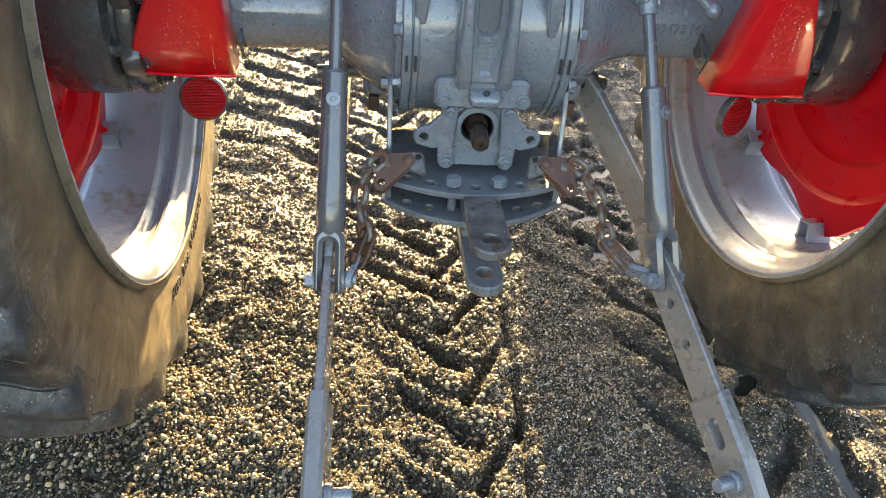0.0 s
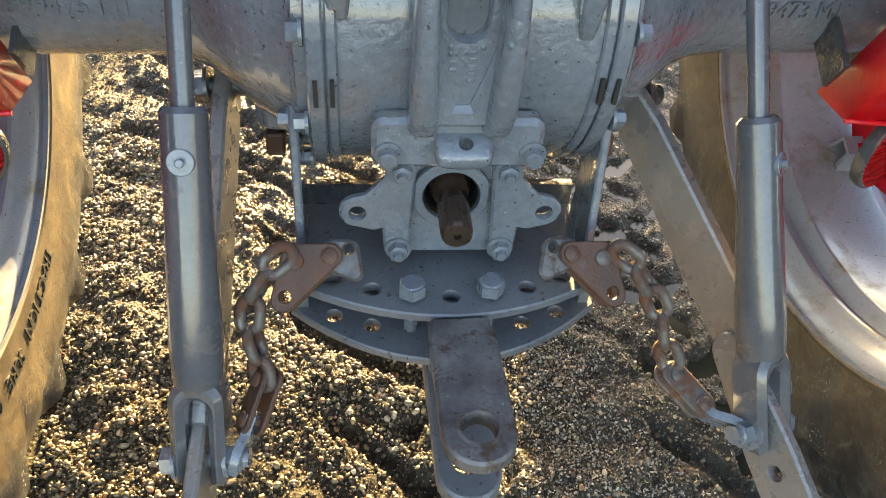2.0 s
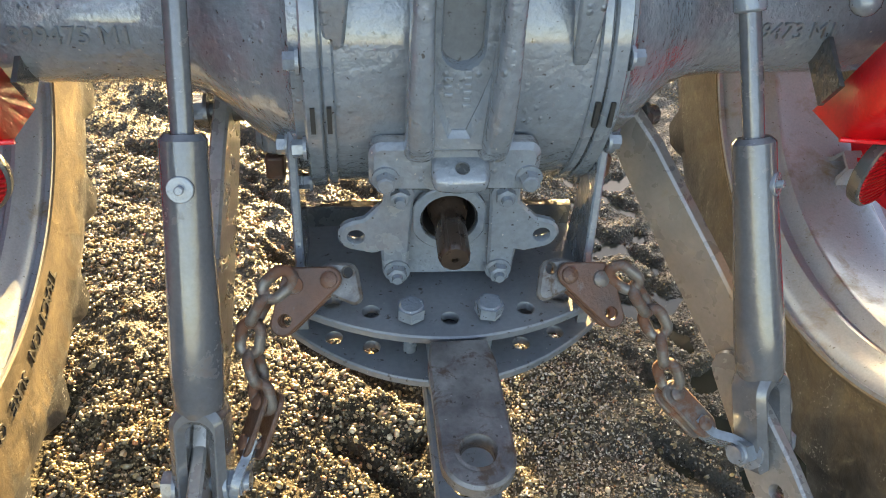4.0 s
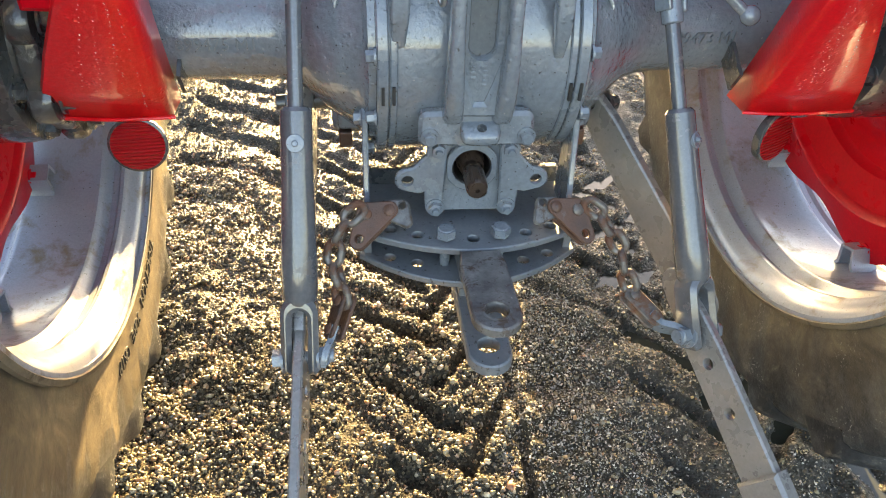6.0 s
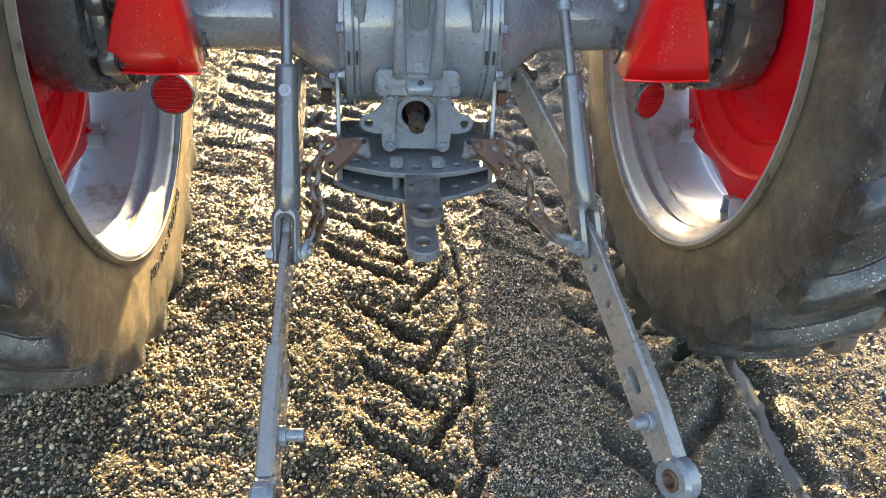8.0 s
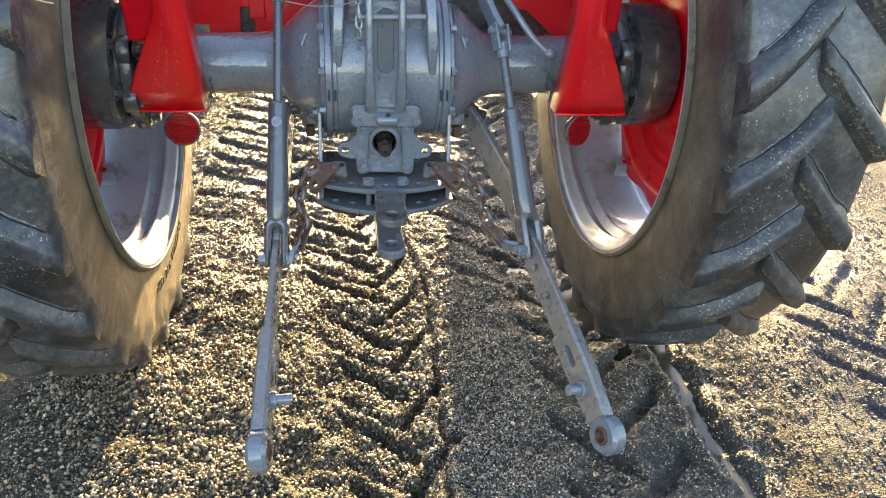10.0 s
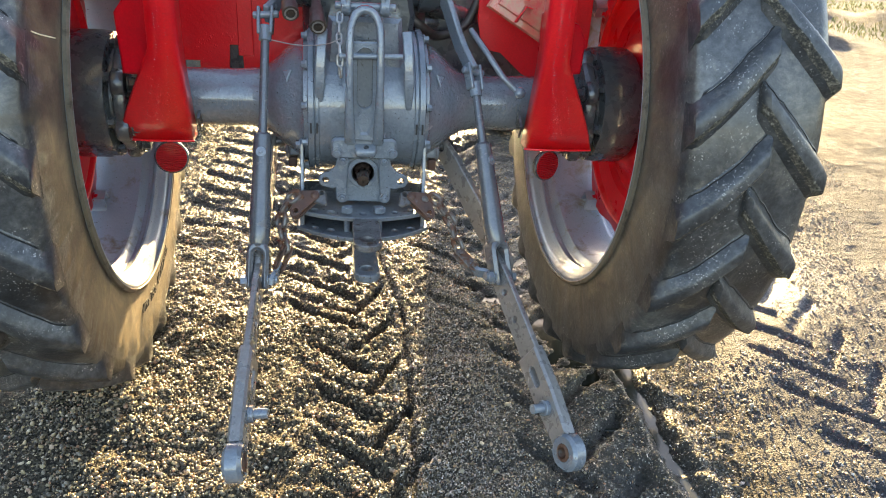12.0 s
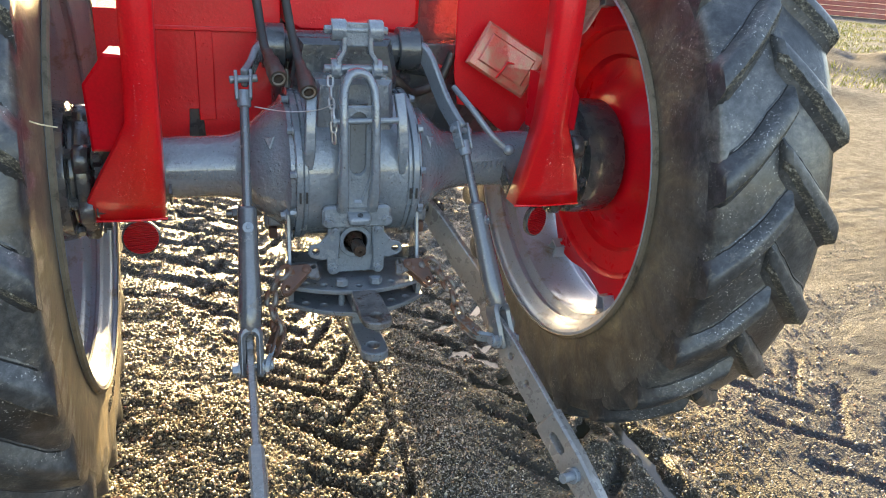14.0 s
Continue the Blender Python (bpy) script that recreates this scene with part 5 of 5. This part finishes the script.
part("jaw_web", bm, GREY_WORN, drawbar, bevel=0.004)

# check chains
def hull(circles):
    """Rounded outline drawn tight round some circles (x, y, r)."""
    pts = sorted({(round(x, 6), round(y, 6)) for cx, cy, r in circles for x, y in circle(cx, cy, r, 32)})
    out = []
    for run in (pts, pts[::-1]):
        half_hull = []
        for p in run:
            while len(half_hull) > 1 and (half_hull[-1][0] - half_hull[-2][0]) * (p[1] - half_hull[-2][1]) - (half_hull[-1][1] - half_hull[-2][1]) * (p[0] - half_hull[-2][0]) <= 1e-9:
                half_hull.pop()
            half_hull.append(p)
        out += half_hull[:-1]
    return out


def tilted(centre, normal, s):
    """Frame of a hanging plate: first axis outward, second up the plate."""
    z = Vector(normal).normalized()
    u = Vector((s, 0, 0))
    u = (u - z * u.dot(z)).normalized()
    v = Vector((0, 0, 1))
    v = (v - z * v.dot(z) - u * v.dot(u)).normalized()
    m = Matrix((u, v, z)).transposed().to_4x4()
    m.translation = centre
    return m


CHAIN_RUN = {-1: [(-0.172, -0.332, 0.614), (-0.190, -0.338, 0.606), (-0.212, -0.348, 0.573), (-0.222, -0.362, 0.540), (-0.215, -0.378, 0.508), (-0.211, -0.390, 0.478)],
             1: [(0.180, -0.332, 0.614), (0.199, -0.338, 0.606), (0.224, -0.347, 0.575), (0.245, -0.360, 0.544), (0.254, -0.375, 0.512), (0.268, -0.388, 0.478)]}
LOWER_SHACKLE = {-1: (Vector((-0.206, -0.388, 0.474)), Vector((-0.232, -0.432, 0.418)), Vector((-0.85, -0.45, 0.1))),
                 1: (Vector((0.269, -0.388, 0.464)), Vector((0.318, -0.425, 0.425)), Vector((0.25, -0.62, 0.74)))}
for s in (-1, 1):
    hang = tilted((s * 0.162, -0.345, 0.592), (s * 0.12, -0.75, 0.66), s)
    bm = B()
    plate(bm, hull([(-0.033, 0.022, 0.018), (-0.048, 0.026, 0.013), (-0.056, 0.002, 0.009)]), [circle(-0.049, 0.029, 0.0055, 14)], 0.011, hang @ Matrix.Translation((0, 0, -0.0125)), c=0.003)
    check = part("check_chain", bm, BARE, tractor, "rusty check chain between drawbar frame and lower link")
    for k in (0.0, -0.021):
        bm = B()
        plate(bm, hull([(-0.030, 0.022, 0.0135), (0.006, 0.019, 0.0165), (0.021, -0.026, 0.0135)]), [circle(0.0185, -0.0225, 0.0068, 16)], 0.006, hang @ Matrix.Translation((0, 0, k)), c=0.0018)
        part("shackle_plate", bm, RUST, check, "rust brown three-cornered shackle plate")
    for u, v in ((-0.030, 0.021), (0.007, 0.016)):
        bm = B()
        lathe(bm, [(0.0062, -0.026), (0.0062, 0.004), (0.0095, 0.0055), (0.0092, 0.0085), (0.006, 0.0105), (0.0, 0.011)], hang @ Matrix.Translation((u, v, 0)), 20)
        part("rivet", bm, RUST if u < 0 else CHAIN, check)
    chain(CHAIN_RUN[s], 0.050, 0.035, 0.0066, CHAIN, check, twist=30)
    hi, lo, nn = LOWER_SHACKLE[s]
    d = (lo - hi).normalized()
    nn = (nn - d * nn.dot(d)).normalized()
    m = axes(hi, nn, d)
    for k in (-0.0125, 0.0065):
        bm = B()
        plate(bm, hull([(0, 0, 0.0155), (0.052, 0, 0.0155)]), [], 0.006, m @ Matrix.Translation((0, 0, k)), c=0.0018)
        part("shackle_plate", bm, RUST if s < 0 else CHAIN, check, "" if s < 0 else "grey brown oval shackle plate")
    for q in (0.002, 0.050):
        bm = B()
        lathe(bm, [(0.006, -0.017), (0.0062, 0.012), (0.0092, 0.013), (0.0088, 0.016), (0.0055, 0.018), (0.0, 0.0185)], m @ Matrix.Translation((q, 0, 0)), 20)
        part("rivet", bm, CHAIN, check)
    bm = B()
    pin_in = PIN[s] - Vector((s * 0.04, 0, 0))
    sweep(bm, smooth_path([hi + d * 0.040, hi + d * 0.068, pin_in + Vector((0, 0, 0.008)), pin_in + d * 0.012]), rect(0.011, 0.030), up=(0, -0.5, 1))
    part("twisted_eye", bm, GREY, check, bevel=0.003)

# fender legs: folded sheets that lean back as they rise
LEG = [(0.722, -0.236, 0.462, 0.658), (0.79, -0.282, 0.457, 0.627), (0.86, -0.325, 0.453, 0.591), (0.93, -0.365, 0.449, 0.552), (1.00, -0.400, 0.446, 0.515), (1.12, -0.425, 0.443, 0.508), (1.25, -0.440, 0.440, 0.504), (1.6, -0.46, 0.435, 0.50)]
for s in (-1, 1):
    bm = B()
    rows = []
    for z, y, a, b in LEG:
        w = b - a
        pts = [(a, y + 0.075), (a, y + 0.008), (a + 0.008, y), (a + w * 0.45, y - 0.004), (b - 0.006, y + 0.004), (b, y + 0.012), (b - 0.012, y + 0.06)]
        rows.append([bm.verts.new((s * x, yy, z)) for x, yy in pts])
    for p, q in zip(rows, rows[1:]):
        for k in range(len(p) - 1):
            bm.faces.new((p[k], p[k + 1], q[k + 1], q[k]))
    leg = part("fender_leg", bm, RED, tractor, "glossy red flared sheet steel fender leg, wet", sharp=50)
    g = random.Random(40 + s)
    bm = B()
    for run in range(5):
        u, u1 = g.uniform(0.12, 0.9), g.uniform(-0.06, 0.06)
        z, stop = g.uniform(0.95, 1.2), g.uniform(0.74, 0.85)
        while z > stop:
            z -= g.choice((0.006, 0.008, 0.012, 0.02))
            k = next(i for i in range(len(LEG) - 1) if LEG[i + 1][0] >= z)
            (z0, y0, a0, b0), (z1, y1, a1, b1) = LEG[k], LEG[k + 1]
            t = (z - z0) / (z1 - z0)
            a, b, y = a0 + (a1 - a0) * t, b0 + (b1 - b0) * t, y0 + (y1 - y0) * t
            uu = min(0.95, max(0.06, u + u1 * (1 - z) + g.uniform(-0.012, 0.012)))
            r = g.uniform(0.0006, 0.0014)
            yy = y - 0.004 * uu / 0.45 if uu < 0.45 else y - 0.004 + 0.008 * (uu - 0.45) / 0.55
            bmesh.ops.create_icosphere(bm, subdivisions=1, radius=r, matrix=Matrix.Translation((s * (a + (b - a) * uu), yy - 0.0002, z)))
    tagged(part("water_film", bm, DROP, leg, "rows of clear water beads", sharp=180), kind="stuff")
    th = leg.modifiers.new("thickness", "SOLIDIFY")
    th.thickness = 0.004
    bm = B()
    sweep(bm, [(s * 0.447, -0.150, 0.80), (s * 0.447, -0.205, 0.765)], rect(0.006, 0.045))
    part("leg_bracket", bm, DARK_GREY, leg)
    bm = B()
    sweep(bm, smooth_path([(s * 0.456, -0.238, 0.727), (s * 0.50, -0.2435, 0.727), (s * 0.56, -0.2445, 0.727), (s * 0.652, -0.236, 0.727)]), circle(0, 0, 0.0032, 8))
    part("hem", bm, RED, leg)
    c = Vector((s * 0.522, -0.225, 0.678))
    facing = (0.08, -1, 0.12) if s < 0 else (0.55, -1, 0.05)
    bm = B()
    lathe(bm, [(0.0, 0.0), (0.043, 0.0), (0.045, 0.006), (0.045, 0.014), (0.042, 0.016)], axes(c, facing), 40)
    part("reflector_rim", bm, DARK_GREY, leg, "thin dark reflector housing")
    bm = B()
    lathe(bm, [(0.0, 0.012), (0.042, 0.014), (0.040, 0.018), (0.0, 0.020)], axes(c, facing), 40)
    part("reflector", bm, REFLECT, leg, "round red plastic reflector")
    bm = B()
    mm = Matrix(((s, 0, 0, 0), (0, 0, 1, 0), (0, 1, 0, 0), (0, 0, 0, 1)))
    plate(bm, [(0.47, 0.92), (0.592, 0.925), (0.597, 1.07), (0.55, 1.135), (0.47, 1.13)] if s < 0 else [(0.47, 0.955), (0.560, 0.965), (0.564, 1.05), (0.54, 1.09), (0.47, 1.10)], [], 0.13, Matrix.Translation((0, -0.345, 0)) @ mm, c=0.006)
    part("leg_gusset", bm, RED_WHEEL, leg)

# red sheet panels ahead of the axle
bm = B()
# the hidden wing out to -0.62 is added to block sun from the gusset
plate(bm, [(-0.62, 0.88), (-0.49, 0.88), (-0.49, 0.84), (-0.405, 0.84), (-0.40, 0.93), (-0.365, 0.93), (-0.36, 0.84), (-0.15, 0.84), (-0.15, 1.6), (-0.49, 1.6), (-0.49, 1.19), (-0.62, 1.19)], [circle(-0.347, 1.082, 0.011, 16)], 0.006, axes((0, 0.09, 0), (0, -1, 0), (1, 0, 0)), c=0.002)
pan = part("inner_fender_panel", bm, RED, tractor, "red inner fender sheet with a drilled hole")
bm = B()
box(bm, (-0.32, 0.082, 1.145), (0.34, 0.016, 0.012))
box(bm, (-0.352, 0.080, 1.02), (0.045, 0.008, 0.24))
part("panel_fold", bm, RED, pan, bevel=0.003)
bm = B()
plate(bm, [(0.35, 0.96), (0.41, 0.95), (0.48, 0.89), (0.58, 0.835), (0.68, 0.835), (0.68, 1.6), (0.33, 1.6), (0.335, 1.05)], [], 0.006, axes((0, 0.02, 0), (0, -1, 0), (1, 0, 0)))
pan = part("inner_fender_panel", bm, RED, tractor, "red inner fender sheet carrying a tool box")
mm = axes((0.462, -0.045, 1.098), (-0.12, -1, 0.12), (0.86, 0, -0.50))
bm = B()
plate(bm, [(-0.095, -0.065), (0.095, -0.065), (0.095, 0.065), (-0.095, 0.065)], [], 0.03, mm, c=0.006)
tb = part("tool_box_lid", bm, RED_SHEEN, tractor, "red pressed tool box lid with a painted golden sheen and latch")
bm = B()
plate(bm, [(-0.072, -0.042), (0.072, -0.042), (0.072, 0.042), (-0.072, 0.042)], [], 0.010, mm @ Matrix.Translation((0, 0, 0.028)), c=0.006)
part("pressed_panel", bm, RED_SHEEN, tb)
bm = B()
sweep(bm, [mm @ Vector(p) for p in ((0.0, -0.055, 0.035), (0.0, -0.03, 0.048), (0.0, -0.005, 0.05), (0.018, 0.0, 0.045))], rect(0.014, 0.005))
part("latch", bm, RED, tb, bevel=0.001)
bm = B()
plate(bm, [(-0.14, 1.17), (-0.10, 1.145), (0.20, 1.150), (0.235, 1.18), (0.235, 1.6), (-0.14, 1.6)], [], 0.4, axes((0, 0.46, 0), (0, -1, 0), (1, 0, 0)), c=0.012)
part("seat_base", bm, RED, tractor, "red boxed seat base above the lift")

# dark boxes added behind the sheets to stop bright sky showing through gaps
bm = B()
box(bm, (-0.38, 0.16, 0.90), (0.13, 0.10, 0.13))
part("gap_filler", bm, DARK_GREY, tractor, "dark filler box added behind the fender sheet against bright gaps", bevel=0.004)
bm = B()
box(bm, (0.34, 0.16, 0.97), (0.36, 0.10, 0.30))
part("gap_filler", bm, DARK_GREY, tractor, "dark filler box added behind the fender sheet against bright gaps", bevel=0.004)

# hydraulic couplers and hoses
for p, q, r in (((-0.186, -0.290, 1.078), (-0.20, -0.21, 1.115), 0.021), ((-0.118, -0.303, 1.050), (-0.126, -0.225, 1.09), 0.021)):
    p, q = Vector(p), Vector(q)
    d = (q - p).normalized()
    bm = B()
    lathe(bm, [(0.010, 0.006), (0.012, 0.0), (r, 0.0), (r, 0.035), (r * 0.9, 0.04), (r * 0.9, 0.07), (0.014, 0.08), (0.013, 0.11)], axes(p, d), 32)
    c = part("hydraulic_coupler", bm, BRASS_DIRT, tractor, "dirty brown quick release hydraulic coupler")
    bm = B()
    lathe(bm, [(0.012, -0.001), (0.016, -0.002), (0.016, 0.002), (0.012, 0.002)], axes(p, d), 28, close=True)
    part("lock_ring", bm, BRIGHT, c)
    bm = B()
    rod(bm, p + d * 0.004, p + d * 0.012, 0.0115)
    rod(bm, p - d * 0.0, p + d * 0.006, 0.006)
    part("poppet", bm, BRASS_DIRT, c)
    bm = B()
    sweep(bm, smooth_path([q, q + d * 0.06, q + Vector((-0.02, 0.12, 0.12)), q + Vector((-0.05, 0.15, 0.35))]), circle(0, 0, 0.011, 12))
    part("hose", bm, HOSE, c)
bm = B()
sweep(bm, smooth_path([(-0.24, -0.25, 1.005), (-0.17, -0.28, 1.0), (-0.10, -0.31, 1.01), (-0.06, -0.33, 1.03)]), circle(0, 0, 0.0015, 6))
part("wire", bm, BRIGHT, tractor, "thin bent steel wire")
# lever with knob beside the right axle tube
bm = B()
sweep(bm, smooth_path([(0.30, -0.10, 1.03), (0.335, -0.16, 0.985), (0.385, -0.20, 0.92), (0.425, -0.215, 0.885)]), circle(0, 0, 0.009, 12))
lev = part("hand_lever", bm, GREY, tractor, "grey bent hand lever ending in a round knob")
bm = B()
bmesh.ops.create_uvsphere(bm, u_segments=20, v_segments=12, radius=0.016, matrix=pose(0.432, -0.218, 0.882))
part("knob", bm, GREY, lev)


def straw(points):
    bm = B()
    sweep(bm, smooth_path(points), circle(0, 0, 0.0013, 6))
    tagged(new("straw_stalk", finish(bm, "straw_stalk", STRAW)), "pale dry straw stalk stuck on the tyre", "straw", group="straw on the tyre")


straw([(-0.685, -0.824, 1.062), (-0.660, -0.823, 1.058), (-0.632, -0.821, 1.052)])
straw([(-0.600, -0.812, 1.098), (-0.588, -0.808, 1.092), (-0.566, -0.795, 1.084)])


# far yard edge: grass and a low red wall
def grass(count, seed):
    g = np.random.default_rng(seed)
    x, y = g.uniform(7, 30, count), g.uniform(3, 30, count)
    f = x * 0.72 + y * 0.35
    ok = ((f > 7.5) & (f < 9.0)) | ((f > 10.4) & (f < 20))
    ok &= vnoise(x, y, 0.8, 40) > -0.15
    x, y = x[ok], y[ok]
    k = len(x)
    a, h = g.uniform(0, 6.28, k), g.uniform(0.03, 0.075, k)
    place = np.zeros((k, 4, 3))
    place[:, 0] = np.stack([np.cos(a), np.sin(a), np.zeros(k)], -1) * 0.006
    place[:, 1] = np.stack([-np.sin(a), np.cos(a), np.zeros(k)], -1) * 0.012
    place[:, 2] = np.stack([g.normal(0, 0.4, k), g.normal(0, 0.4, k), np.ones(k)], -1) * h[:, None]
    place[:, 3] = np.stack([x, y, ground_z(x, y)], -1)
    return place


scatter_mesh("grass", [(-1, 0, 0), (1, 0, 0), (0.7, 0.6, 0.55), (0, 1.2, 1.0)], [(0, 1, 2), (0, 2, 3)], grass(110000, 51), GRASS,
             "sunlit rough grass at the yard edge", "grass")
RED_WALL = surface("weathered_red_boards", (0.30, 0.075, 0.06), (0.38, 0.13, 0.10), (0.6, 0.8), patch=1.5, grain=20, bump=0.2,
                   dirt=(0.25, 0.2, 0.16), dirt_from=0.6, dirt_to=0.75, dirt_scale=3)
wall = tagged(new("low_wall"), "low weathered red board wall beyond the grass", "wall")
wall.matrix_basis = pose(21.5, 21.0, 0, 0, 0, -45)
for k in range(5):
    bm = B()
    box(bm, (0, 0.01 * (k % 2), 0.09 + 0.17 * k), (16, 0.05, 0.155))
    part("board", bm, RED_WALL, wall, bevel=0.01)
for k in range(6):
    bm = B()
    box(bm, (-7.5 + 3 * k, 0.08, 0.42), (0.12, 0.12, 0.95))
    part("post", bm, RED_WALL, wall, bevel=0.01)
